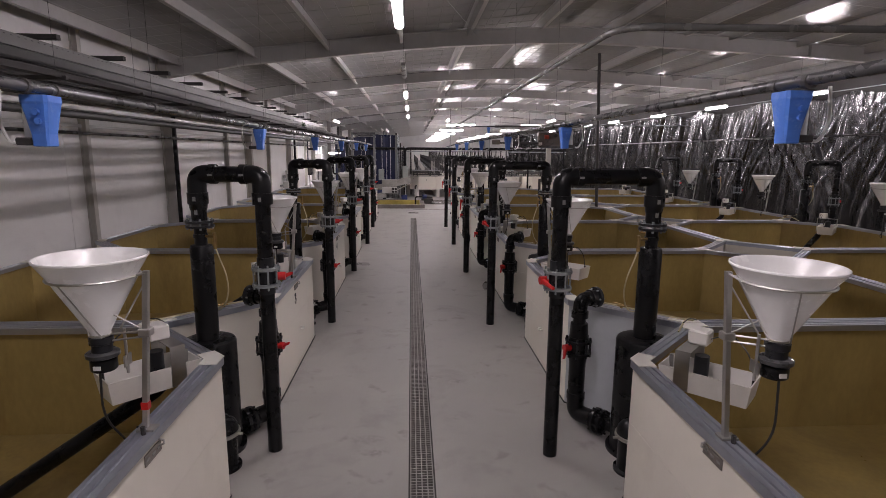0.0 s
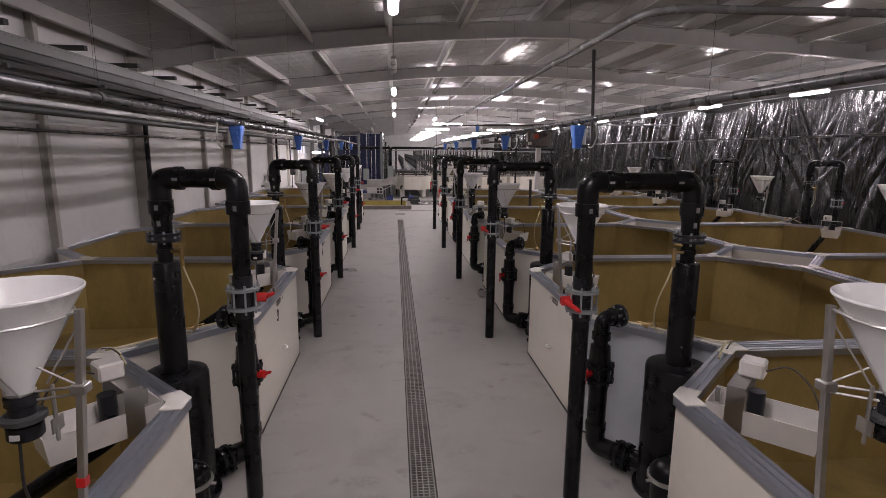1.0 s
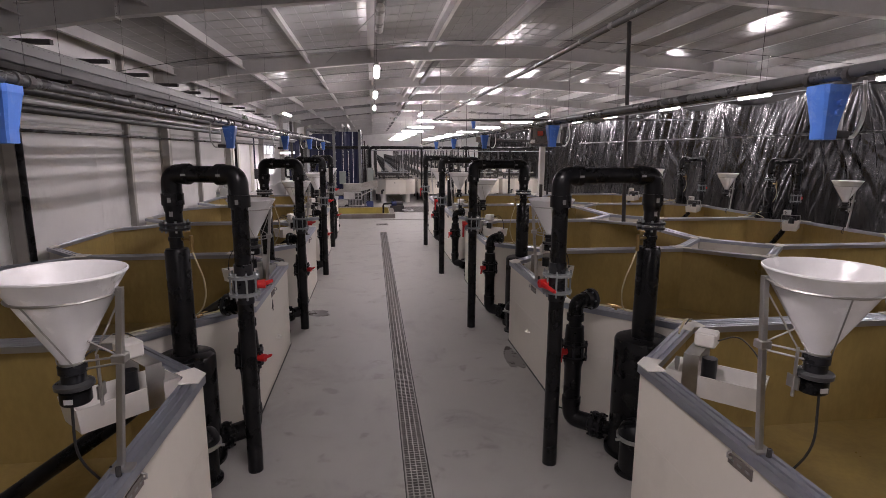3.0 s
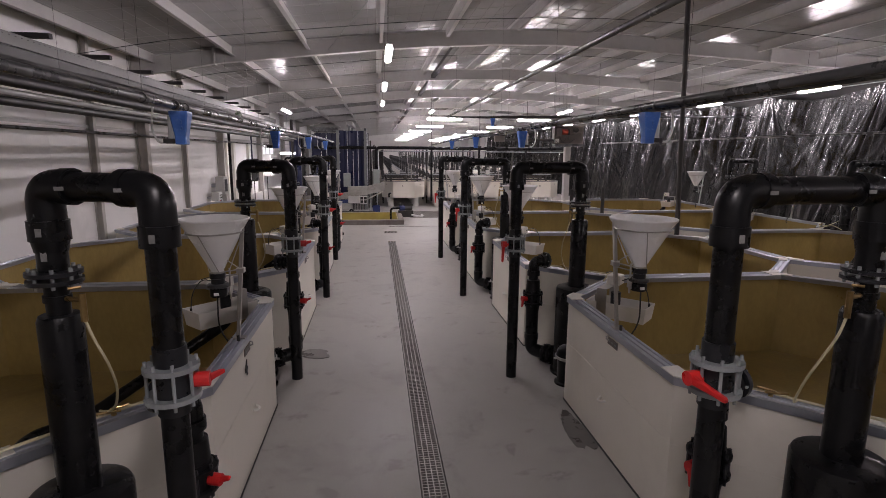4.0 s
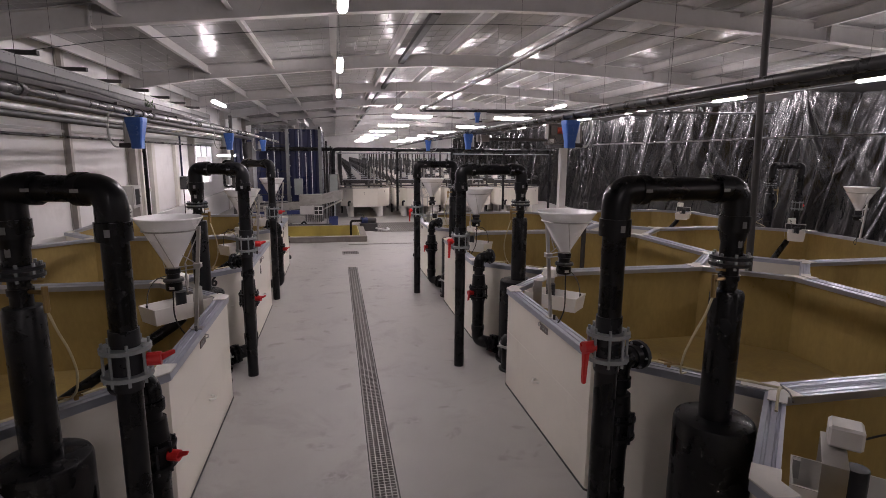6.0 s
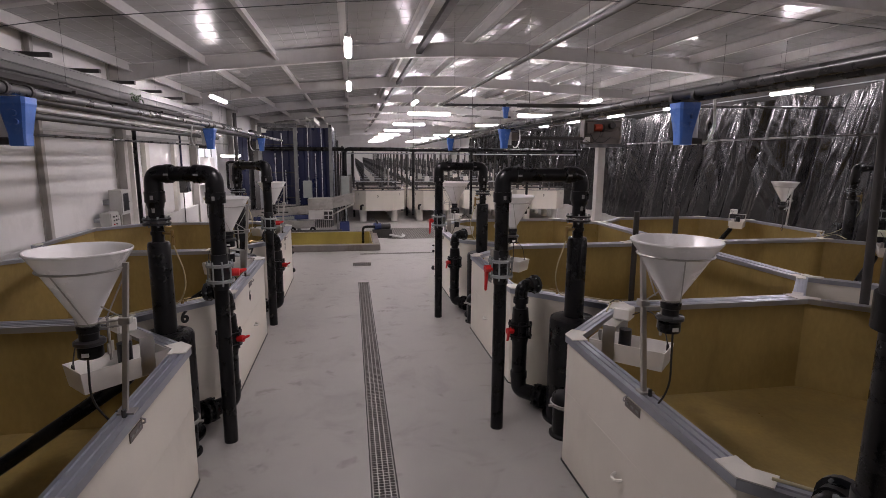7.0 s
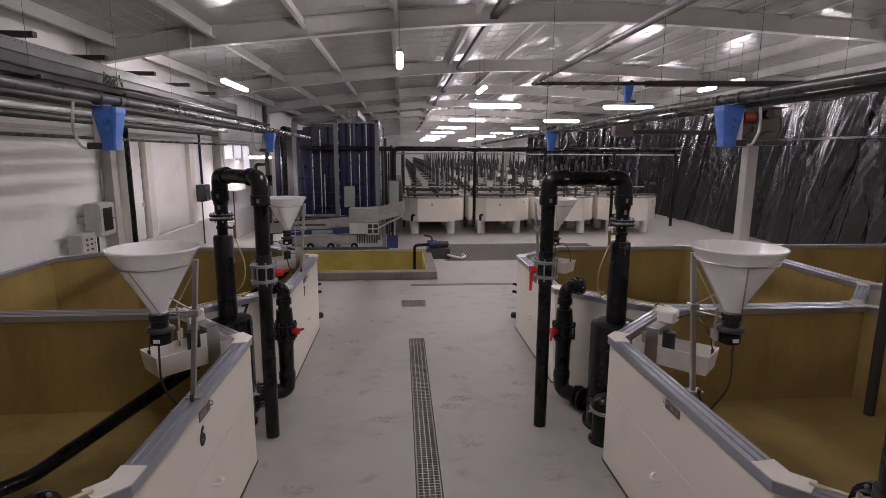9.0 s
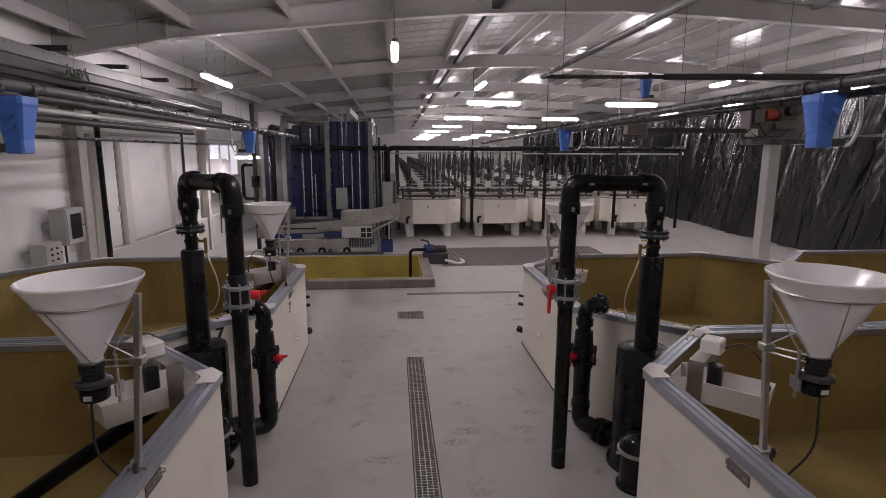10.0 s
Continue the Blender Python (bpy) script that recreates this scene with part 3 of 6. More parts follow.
def curtain():
    """Black film hung from a wire: straight creases fanning out from its ties, with slack folds between."""
    ny, nz = 4200, 72
    y0, y1, ztop = 2.0, 62.0, 4.225
    rng = np.random.default_rng(11)

    def creases(u, lo, hi, step_lo, step_hi, height):
        """A folded line: straight runs between sharp creases, unevenly spaced."""
        steps = rng.uniform(step_lo, step_hi, int((hi - lo) / step_lo) + 4) * rng.choice([0.4, 1.0, 1.0, 1.8], int((hi - lo) / step_lo) + 4)
        knots = lo + np.cumsum(steps)
        knots = knots[knots < hi + step_hi * 3]
        h = rng.uniform(-1, 1, len(knots)) * height
        h[::2] = np.abs(h[::2])
        h[1::2] = -np.abs(h[1::2])
        return np.interp(u, knots, h)

    ys = np.linspace(y0, y1, ny + 1)
    k = np.linspace(0, 1, nz + 1)[:, None]
    ties, y = [1.0, 4.2, 7.1, 9.6, 11.7, 13.85, 15.8, 17.2, 20.9, 23.4], 25.2
    while y < y1 + 2:
        ties.append(y)
        y += rng.uniform(1.3, 3.6)
    gap = np.min(np.abs(ys[:, None] - np.array(ties)[None, :]), axis=1)
    top = ztop - 0.16 * np.clip(gap, 0, 1.5) ** 0.8 - 0.02 * np.abs(np.sin(ys * 9.0))
    Y = np.repeat(ys[None, :], nz + 1, axis=0)
    Z = 0.02 + (top[None, :] - 0.02) * k
    F = 0.10 * np.sin(Y * 0.55 + 0.6) + 0.05 * np.sin(Y * 1.7 + 0.4 * Z)
    # slack folds that hang down; their lean changes along the hall
    far = 1 / (1 + np.exp(-(Y - 19.5) * 1.2))
    lean0 = (1 - far) * (0.20 * np.sin(0.42 * Y + 0.5) + 0.10 * np.sin(1.1 * Y)) + far * (0.26 + 0.08 * np.sin(0.8 * Y))
    for lean, lo, hi, amp in ((0.03, 0.14, 0.42, 0.075), (-0.07, 0.22, 0.6, 0.07), (0.12, 0.05, 0.16, 0.030), (-0.03, 0.025, 0.07, 0.006)):
        U = Y + (lean + lean0) * (Z - 2.2) + 0.02 * np.sin(Z * 1.9 + Y * 0.5)
        mask = 0.3 + 0.7 * np.clip(np.sin(Y * (0.9 + 3 * lean) + lean * 40) + 0.4, 0, 1)
        F += creases(U, y0 - 4, y1 + 4, lo, hi, amp) * (0.4 * mask + (1.45 - 0.2 * mask) * far if lo > 0.1 else mask)
    # buckles that cross the folds on the slant, in patches
    for a, b, phase, amp in ((0.9, 0.6, 0.0, 0.012), (-1.0, 0.45, 2.0, 0.012), (0.3, 1.0, 4.0, 0.007)):
        patch = np.clip(np.sin(1.3 * Y + phase + 0.7 * Z) + np.sin(0.53 * Y - 1.7 * Z + phase) - 0.1, 0, 1)
        F += creases(a * Y + b * Z, -60, 70, 0.05, 0.22, amp) * patch
    # fans of creases from the ties
    for ty in ties:
        j0, j1 = np.searchsorted(ys, (ty - 3.4, ty + 3.4))
        D = Y[:, j0:j1] - ty
        drop = ztop + 0.25 - Z[:, j0:j1]
        A = np.arctan2(D, drop)
        spread = rng.uniform(0.55, 0.9) if ty < 21 else rng.uniform(0.35, 0.75)
        W = np.exp(-(A / spread) ** 2) * np.minimum(drop, 1.9) * np.exp(-(drop / 3.2) ** 2) * (rng.uniform(0.5, 0.9) if ty < 21 else rng.uniform(0.5, 1.2))
        F[:, j0:j1] += W * (creases(A, -1.7, 1.7, 0.04, 0.14, 0.085) + creases(A, -1.7, 1.7, 0.015, 0.05, 0.010))
    # a taped seam puckers the film a little
    F += 0.012 * np.exp(-((Z - 2.35) / 0.05) ** 2) * creases(Y, y0 - 1, y1 + 1, 0.04, 0.12, 1.0)
    co = np.stack([CURTAIN + F, Y, Z], axis=-1).reshape(-1, 3)
    w = ny + 1
    idx = (np.arange(nz)[:, None] * w + np.arange(ny)[None, :]).reshape(-1)
    quads = np.stack([idx, idx + 1, idx + w + 1, idx + w], axis=-1)
    me = bpy.data.meshes.new("plastic_curtain")
    me.from_pydata(co.tolist(), [], quads.tolist())
    me.materials.append(FILM)
    me.polygons.foreach_set("use_smooth", [True] * len(me.polygons))
    root = thing("plastic_curtain", "black glossy plastic film hung as a creased curtain wall", "curtain", kind="structure")
    ob = new("film", me)
    ob.parent = root
    part("top_wire", C((CURTAIN, y0, 4.235), (CURTAIN, y1, 4.235), 0.012, 6), GALV, root)
    # dark strip added to fill the gap that looks dark above the film
    part("eaves_beam", B(CURTAIN + 0.22, CURTAIN + 0.34, y0, y1, 3.905, 4.545), DARKBOARD, root, "dark strip filling the gap above the film")
    return root


curtain()


def wet_patch(cx, cy, rx, ry, seed):
    """A thin film of water on the floor with a wavering edge."""
    r = random.Random(seed)
    ph = [r.uniform(0, 6.28) for _ in range(3)]
    pts = []
    for i in range(56):
        a = 2 * math.pi * i / 56
        k = 1 + 0.2 * math.sin(2 * a + ph[0]) + 0.14 * math.sin(3 * a + ph[1]) + 0.05 * math.sin(5 * a + ph[2]) + r.uniform(-0.07, 0.07)
        pts.append((cx + rx * k * math.cos(a), cy + ry * k * math.sin(a)))
    tagged(part("wet_patch", prism(bmesh.new(), pts, 0.001, 0.0045), WET), "dark wet patch on the concrete floor", "puddle", kind="structure")


wet_patch(1.50, 10.52, 0.09, 0.42, 3)
wet_patch(-1.17, 12.74, 0.22, 0.15, 5)


# ---- tanks ----
def octagon(depth):
    h, c = PITCH / 2, CUT
    return [(0, -h + c), (0, h - c), (c, h), (depth - c, h), (depth, h - c), (depth, -h + c), (depth - c, -h), (c, -h)]


def inset(poly, d):
    """The polygon with every side moved inwards by d."""
    n, out = len(poly), []
    lines = []
    for i in range(n):
        p, q = Vector(poly[i]), Vector(poly[(i + 1) % n])
        t = (q - p).normalized()
        nrm = Vector((t.y, -t.x))
        if nrm.dot(Vector((sum(v[0] for v in poly) / n, sum(v[1] for v in poly) / n)) - p) < 0:
            nrm = -nrm
        lines.append((p + nrm * d, t))
    for i in range(n):
        (p, u), (q, v) = lines[i - 1], lines[i]
        k = ((q.x - p.x) * v.y - (q.y - p.y) * v.x) / (u.x * v.y - u.y * v.x)
        out.append(p + u * k)
    return out


def edge_solid(bm, poly, i, section, s):
    """Extrude a closed (inset, z) section along side i with mitred ends."""
    n = len(poly)
    ends = []
    for d, z in section:
        q = inset(poly, d)
        a, b = q[i], q[(i + 1) % n]
        ends.append((bm.verts.new((s * a.x, a.y, z)), bm.verts.new((s * b.x, b.y, z))))
    m = len(ends)
    for j in range(m):
        k = (j + 1) % m
        bm.faces.new((ends[j][0], ends[j][1], ends[k][1], ends[k][0]))
    bm.faces.new([e[0] for e in ends][::-1])
    bm.faces.new([e[1] for e in ends])
    return bm


RAIL = [(-0.014, 1.065), (-0.014, 1.119), (0.014, 1.122), (0.018, 1.112), (0.030, 1.112), (0.034, 1.122), (0.062, 1.122), (0.066, 1.112),
        (0.078, 1.112), (0.082, 1.122), (0.104, 1.122), (0.104, 1.070)]
SHARED_RAIL = [(0.003, 1.065)] + [(max(d, 0.003), z) for d, z in RAIL[1:]]


def tank(s, label, aisle=True, far_end=False):
    poly = octagon(DEPTH)
    root = thing("fish_tank", label, "fish tank", "octagonal fish tanks")
    names = ["aisle_wall", "cut_wall", "side_wall", "cut_wall", "back_wall", "cut_wall", "side_wall", "cut_wall"]
    for i in range(8):
        if i in (0, 1, 7, 3, 5) or (i == 2 and far_end) or i == 4:
            part(names[i], edge_solid(bmesh.new(), poly, i, [(0.004, 0.0), (0.004, 0.64), (0.03, 0.64), (0.03, 0.0)], s), CREAM, root)
            part(names[i], edge_solid(bmesh.new(), poly, i, [(0.004, 0.6415), (0.004, 1.075), (0.03, 1.075), (0.03, 0.6415)], s), CREAM, root)
        part("liner", edge_solid(bmesh.new(), poly, i, [(0.032, 0.02), (0.032, 1.078), (0.05, 1.078), (0.05, 0.02)], s), OLIVE, root, "olive gelcoat inner wall")
        shared = i in (2, 4, 6)
        part("rim_rail", edge_solid(bmesh.new(), poly, i, SHARED_RAIL if shared else RAIL, s), ALU, root, "grooved aluminium rim rail")
    for i in (0, 1, 7):
        part("base_seal", edge_solid(bmesh.new(), poly, i, [(-0.006, 0.001), (-0.006, 0.014), (0.003, 0.014), (0.003, 0.001)], s), CABLE, root, "dark joint along the floor")
    q = inset(poly, 0.045)
    bm = bmesh.new()
    mid = bm.verts.new((s * DEPTH / 2, 0, 0.06))
    vs = [bm.verts.new((s * p.x, p.y, 0.14)) for p in q]
    for i in range(8):
        bm.faces.new((vs[i], vs[(i + 1) % 8], mid))
    part("tank_floor", bm, OLIVE, root, "olive tank bottom sloping to the middle")
    # white cover plates over the rail mitres
    out, inn = inset(poly, -0.018), inset(poly, 0.108)
    for i in (0, 1, 2, 3, 4, 5, 6, 7):
        L1 = 0.15
        def along(pts, j, k, d):
            a, b = pts[j], pts[k % 8]
            return a + (b - a).normalized() * d
        if i in (2, 7, 3, 6, 4, 5):
            o = inset(poly, 0.004)
        else:
            o = out
        pg = [along(o, i, i - 1 if i else 7, L1), o[i], along(o, i, (i + 1) % 8, L1), along(inn, i, (i + 1) % 8, L1 - 0.04), inn[i], along(inn, i, i - 1 if i else 7, L1 - 0.04)]
        bm = prism(bmesh.new(), [(s * p.x, p.y) for p in pg], 1.1235, 1.131)
        part("corner_plate", bm, PLATE, root, "white plate over the rail joint")
    # bottom drain pipe inside, centre standpipe
    if s > 0:
        run = [(0.30, 1.05, 0.86), (0.36, 0.95, 0.80), (0.66, 0.05, 0.44), (1.0, -0.45, 0.2), (1.6, -0.25, 0.16), (1.89, 0, 0.13)]
    else:
        run = [(-0.46, 1.08, 0.90), (-0.52, 1.06, 0.84), (-1.55, 0.58, 0.2), (-1.89, 0.25, 0.17), (-1.89, 0, 0.13)]
    part("inner_pipe", S(run, 0.055, 14, 0.1), BLACK, root, "black pipe sloping to the tank bottom", smooth=True)
    part("outlet_dish", lathe(bmesh.new(), (s * DEPTH / 2, 0), [(0.22, 0.065), (0.22, 0.09), (0.18, 0.1), (0.05, 0.11)], 20), DARKGREY, root, smooth=True)
    if aisle:
        # metal name plate and eye bolts beneath the rail, white ring lower down
        y = -0.06
        bm = B(s * -0.002, s * 0.004, y - 0.09, y + 0.09, 0.975, 1.035)
        part("name_plate", bm, BROWNBOX, root, "small bronze plate under the rail")
        for yy in (y - 0.06, y, y + 0.06):
            part("plate_bar", B(s * -0.004, s * -0.002, yy - 0.018, yy + 0.018, 0.998, 1.011), STICKER, root)
        bm = S([(s * -0.004, 0.0, 1.055), (s * -0.03, 0.0, 1.045), (s * -0.03, 0.0, 1.025), (s * -0.004, 0.0, 1.015)], 0.006, 6)
        part("eye_bolt", bm, STEEL, root)
        pts = [(s * (-0.002 - 0.045 * math.sin(a)), 0.04 + 0.045 * math.cos(a), 0.46 - 0.012 * math.sin(a)) for a in [i * math.pi / 10 for i in range(11)]]
        part("lifting_ring", S(pts, 0.011, 6), PLATE, root, "white ring on the panel")
    return root


def numbers(root, text, s):
    if text in "25":
        return
    m = Matrix(((0, 0, -s * 1, s * 0.001), (-s * 1, 0, 0, -0.12), (0, 1, 0, 0.865), (0, 0, 0, 1)))
    lettering("tank_number", text, 0.165, m, root, INK, 0.006)
    if int(text) < 6:
        return
    # near cut wall
    h, c = PITCH / 2, CUT
    cx, cy = c * 0.48, -h + c * 0.52
    nx, ny = -s / math.sqrt(2), -1 / math.sqrt(2)
    # reading direction keeps the text upright and facing out
    rx, ry = -ny, nx
    m = Matrix(((rx, 0, nx, s * cx + nx * 0.002), (ry, 0, ny, cy + ny * 0.002), (0, 1, 0, 1.0), (0, 0, 0, 1)))
    lettering("tank_number", text, 0.165, m, root, INK, 0.006)


TANKS = 6      # along the hall, from the first pair to the last
CENTRE = [WALL0 + PITCH * (k + 0.5) for k in range(TANKS)]
SHIFT_L = 0.17    # the wall-side row stands a little further on
lab = "cream octagonal fibreglass fish tank with olive lining, empty"
lab_end = "last cream octagonal fish tank of its row, empty"
rt = tank(1, lab)
lt = tank(-1, lab)
for k in range(1, TANKS - 1):
    t = copy_thing(rt, pose(FACE_R, CENTRE[k], 0))
    if k == 1:
        # the near cut panels of this tank are bluish grey, not cream
        for ob in t.children:
            if ob.name.startswith("cut_wall"):
                v = ob.data.vertices[0].co
                if v.x < 1.0 and v.y < 0:
                    ob.material_slots[0].link = "OBJECT"
                    ob.material_slots[0].material = BLUEGREY
    t = copy_thing(lt, pose(FACE_L, CENTRE[k] + SHIFT_L, 0))
    numbers(t, str(k + 2), -1)
rt.matrix_basis, lt.matrix_basis = pose(FACE_R, CENTRE[0], 0), pose(FACE_L, CENTRE[0] + SHIFT_L, 0)
numbers(lt, "2", -1)
bt = tank(-1, "cream octagonal fish tank of the second row, empty", aisle=True)
for k in range(2, TANKS - 1):
    copy_thing(bt, pose(FACE_B, CENTRE[k], 0))
bt.matrix_basis = pose(FACE_B, CENTRE[1], 0)
for s, f, n in ((1, FACE_R, ""), (-1, FACE_L, "7"), (-1, FACE_B, "")):
    t = tank(s, lab_end, far_end=True)
    t.matrix_basis = pose(f, CENTRE[-1] + (SHIFT_L if f == FACE_L else 0), 0)
    if n:
        numbers(t, n, s)
    for z, r in ((0.12, 0.05), (0.50, 0.025), (0.62, 0.02)):
        part("drain_cap", C((s * 0.12, PITCH / 2 - CUT + 0.17, z), (s * 0.01, PITCH / 2 - CUT + 0.28, z), r, 14), BLACK, t, "black capped drain stub", smooth=True)


# ---- pipe stands in the notches between the tanks ----
def flange_pair(bm, c, r, gap, seg=20):
    x, y, z = c
    for z0 in (z - gap / 2 - 0.018, z + gap / 2):
        cyl(bm, (x, y, z0), (x, y, z0 + 0.018), r, seg)


def handle(axis, z, hub_dir, grip_dir, length=0.2):
    """A red lever: a round hub beside the valve and a tapering grip."""
    d, g = Vector(hub_dir).normalized(), Vector(grip_dir).normalized()
    hub = Vector((*axis, z)) + d * 0.125
    bm = cyl(bmesh.new(), hub - d * 0.035, hub + d * 0.03, 0.034, 14)
    n = d.cross(g).normalized()
    rows = []
    for k, w, t in ((-0.12, 0.018, 0.014), (0.12, 0.022, 0.017), (0.5, 0.016, 0.013), (0.95, 0.013, 0.011), (1.0, 0.008, 0.007)):
        c = hub + d * 0.012 + g * (k * length)
        rows.append([bm.verts.new(c + n * w * i + d * t * j) for i, j in ((-1, -0.6), (-0.6, -1), (0.6, -1), (1, -0.6), (1, 0.6), (0.6, 1), (-0.6, 1), (-1, 0.6))])
    for p, q in zip(rows, rows[1:]):
        bridge(bm, p, q)
    bm.faces.new(rows[0][::-1])
    bm.faces.new(rows[-1])
    return bm


def pipe_stand(s, out, inn, drop, label, pot=1.042):
    """s: which way the tanks lie (+1: towards +x). out, inn: plan places of the aisle leg and the inner leg from the notch."""
    root = thing("pipe_stand", label, "pipe stand", "pipe stands along the tanks")
    (xo, yo), (xi, yi) = out, inn
    top, r = 2.405, 0.062
    go = Vector((xi - xo, yi - yo, 0)).normalized()
    part("riser", S([(xo, yo, 0.0), (xo, yo, 1.44)], 0.060, 18), BLACK, root, smooth=True)
    part("riser", S([(xo, yo, 1.70), (xo, yo, top - 0.17)], r, 18), BLACK, root, smooth=True)
    # elbows with thicker sockets
    for x, y, d in ((xo, yo, go), (xi, yi, -go)):
        c = Vector((x, y, top))
        bm = S([(x, y, top - 0.17), c, c + d * 0.17], 0.074, 18, 0.13, 8)
        cyl(bm, (x, y, top - 0.24), (x, y, top - 0.15), 0.082, 18)
        cyl(bm, c + d * 0.115, c + d * 0.165, 0.080, 18)
        e = part("elbow", bm, BLACK, root, smooth=True)
        part("sticker", B(x - 0.012, x + 0.012, y - 0.0835, y - 0.0805, top - 0.215, top - 0.18), STICKER, e, "grey printed sticker")
        q = c + d * 0.14
        part("sticker", B(q.x - 0.018, q.x + 0.018, q.y - 0.0835, q.y - 0.0795, top - 0.012, top + 0.004), STICKER, e, "grey printed sticker")
    part("crosspipe", C(Vector((xo, yo, top)) + go * 0.1, Vector((xi, yi, top)) - go * 0.1, 0.063, 18), BLACK, root, smooth=True)
    # butterfly valve on the aisle leg
    bm = C((xo, yo, 1.42), (xo, yo, 1.49), 0.068, 18)
    cyl(bm, (xo, yo, 1.64), (xo, yo, 1.73), 0.070, 18)
    cyl(bm, (xo, yo, 1.49), (xo, yo, 1.64), 0.080, 18)
    v = part("valve_body", bm, DARKGREY, root, "dark grey butterfly valve", smooth=True)
    for z0 in (1.488, 1.624):
        part("flange_ring", lathe(bmesh.new(), (xo, yo), [(0.066, z0), (0.116, z0), (0.116, z0 + 0.022), (0.066, z0 + 0.022)], 20, closed=True), FLANGE, v, "grey flange ring", smooth=True)
    for i in range(8):
        a = 2 * math.pi * (i + 0.5) / 8
        bx, by = xo + 0.101 * math.cos(a), yo + 0.101 * math.sin(a)
        part("bolt", C((bx, by, 1.462), (bx, by, 1.672), 0.0078, 8), FLANGE, v)
    hub_dir, grip = ((-1, -0.15, 0), (0.25, -1, -0.12)) if s > 0 else ((1, 0.1, 0), (0.9, 0.75, 0.2))
    part("stem", C((xo - s * 0.06, yo, 1.565), (xo - s * 0.12, yo, 1.565), 0.02, 10), DARKGREY, v)
    part("lever", handle((xo, yo), 1.565, hub_dir, (-0.05, -0.05, -1) if drop else grip, 0.2 if s > 0 else 0.08), RED, v, "red valve lever")
    # inner leg: reducer, flange, neck, sleeve, pot
    x, y = xi, yi
    bm = C((x, y, top - 0.22), (x, y, top - 0.29), 0.078, 18, 0.066)
    cyl(bm, (x, y, 2.03), (x, y, top - 0.28), 0.062, 18)
    part("reducer", bm, BLACK, root, smooth=True)
    part("sticker", B(x - 0.012, x + 0.012, y - 0.0655, y - 0.0615, 2.08, 2.12), STICKER, root, "grey printed sticker")
    bm = bmesh.new()
    flange_pair(bm, (x, y, 2.0), 0.113, 0.02)
    f = part("flange", bm, DARKGREY, root, smooth=True)
    for i in range(8):
        a = 2 * math.pi * (i + 0.5) / 8
        part("bolt", C((x + 0.094 * math.cos(a), y + 0.094 * math.sin(a), 1.955), (x + 0.094 * math.cos(a), y + 0.094 * math.sin(a), 2.045), 0.0085, 6), FLANGE, f)
    bm = C((x, y, 1.81), (x, y, 1.985), 0.050, 16)
    cyl(bm, (x, y, 1.885), (x, y, 1.915), 0.058, 16)
    part("neck", bm, BLACK, root, smooth=True)
    part("sleeve", lathe(bmesh.new(), (x, y), [(0.080, pot - 0.002), (0.092, pot + 0.008), (0.092, 1.80), (0.083, 1.822), (0.05, 1.825)], 22), BLACK, root, smooth=True)
    part("pot", lathe(bmesh.new(), (x, y), [(0.26, 0.0), (0.26, 0.025), (0.226, 0.03), (0.226, pot - 0.022), (0.216, pot), (0.195, pot + 0.01), (0.09, pot + 0.015)], 30), BLACK, root, "squat black pipe pot on the floor", smooth=True)
    # brass tap and hose beside the neck
    bm = C((x - s * 0.04, y - 0.02, 1.90), (x - s * 0.13, y - 0.05, 1.90), 0.012, 8)
    cyl(bm, (x - s * 0.13, y - 0.05, 1.93), (x - s * 0.13, y - 0.05, 1.80), 0.015, 8)
    cyl(bm, (x - s * 0.13, y - 0.05, 1.96), (x - s * 0.09, y - 0.08, 1.96), 0.007, 6)
    t = part("tap", bm, BRASS, root, "brass hose tap", smooth=True)
    hx = x - s * 0.13
    pts = [(hx, y - 0.05, 1.81), (hx - s * 0.03, y - 0.05, 1.71), (hx - s * 0.055, y, 1.58), (hx - s * 0.035, y + 0.1, 1.42), (hx + s * 0.035, y + 0.22, 1.27), (hx + s * 0.13, y + 0.34, 1.17), (hx + s * 0.22, y + 0.41, 1.145)]
    part("hose", S(pts, 0.0065, 8, 0.07), HOSE, t, "limp cream hose", smooth=True)
    # side pipe from the next tank's cut wall down to the pot
    px, py = -s * 0.03, 0.345
    n = Vector((s, 0.4, 0)).normalized()
    a = Vector((px, py, 1.255))
    bm = S([a + n * 0.17, a, Vector((px, py, 1.08))], 0.066, 16, 0.11, 7)
    sweep(bm, [a + n * 0.10, a + n * 0.15], 0.078, 16)
    cyl(bm, (px, py, 1.14), (px, py, 1.08), 0.078, 16)
    e = part("inlet_elbow", bm, BLACK, root, smooth=True)
    part("inlet_flange", sweep(bmesh.new(), [a + n * 0.165, a + n * 0.195], 0.098, 18), DARKGREY, e, "bolted end flange", smooth=True)
    e1, e2 = frame_of(n)
    for i in range(6):
        q = 2 * math.pi * i / 6
        o = 0.084 * (math.cos(q) * e1 + math.sin(q) * e2)
        part("bolt", C(a + o + n * 0.15, a + o + n * 0.21, 0.008, 6), FLANGE, e)
    part("side_pipe", lathe(bmesh.new(), (px, py), [(0.058, 1.08), (0.058, 1.03), (0.080, 1.025), (0.088, 0.895)], 16), BLACK, root, smooth=True)
    part("side_pipe", lathe(bmesh.new(), (px, py), [(0.088, 0.695), (0.078, 0.63), (0.076, 0.34), (0.086, 0.338), (0.086, 0.27)], 16), BLACK, root, smooth=True)
    bm = bmesh.new()
    cyl(bm, (px, py, 0.695), (px, py, 0.895), 0.092, 16)
    flange_pair(bm, (px, py, 0.795), 0.124, 0.10, 20)
    v = part("side_valve", bm, BLACK, root, "black bolted union valve", smooth=True)
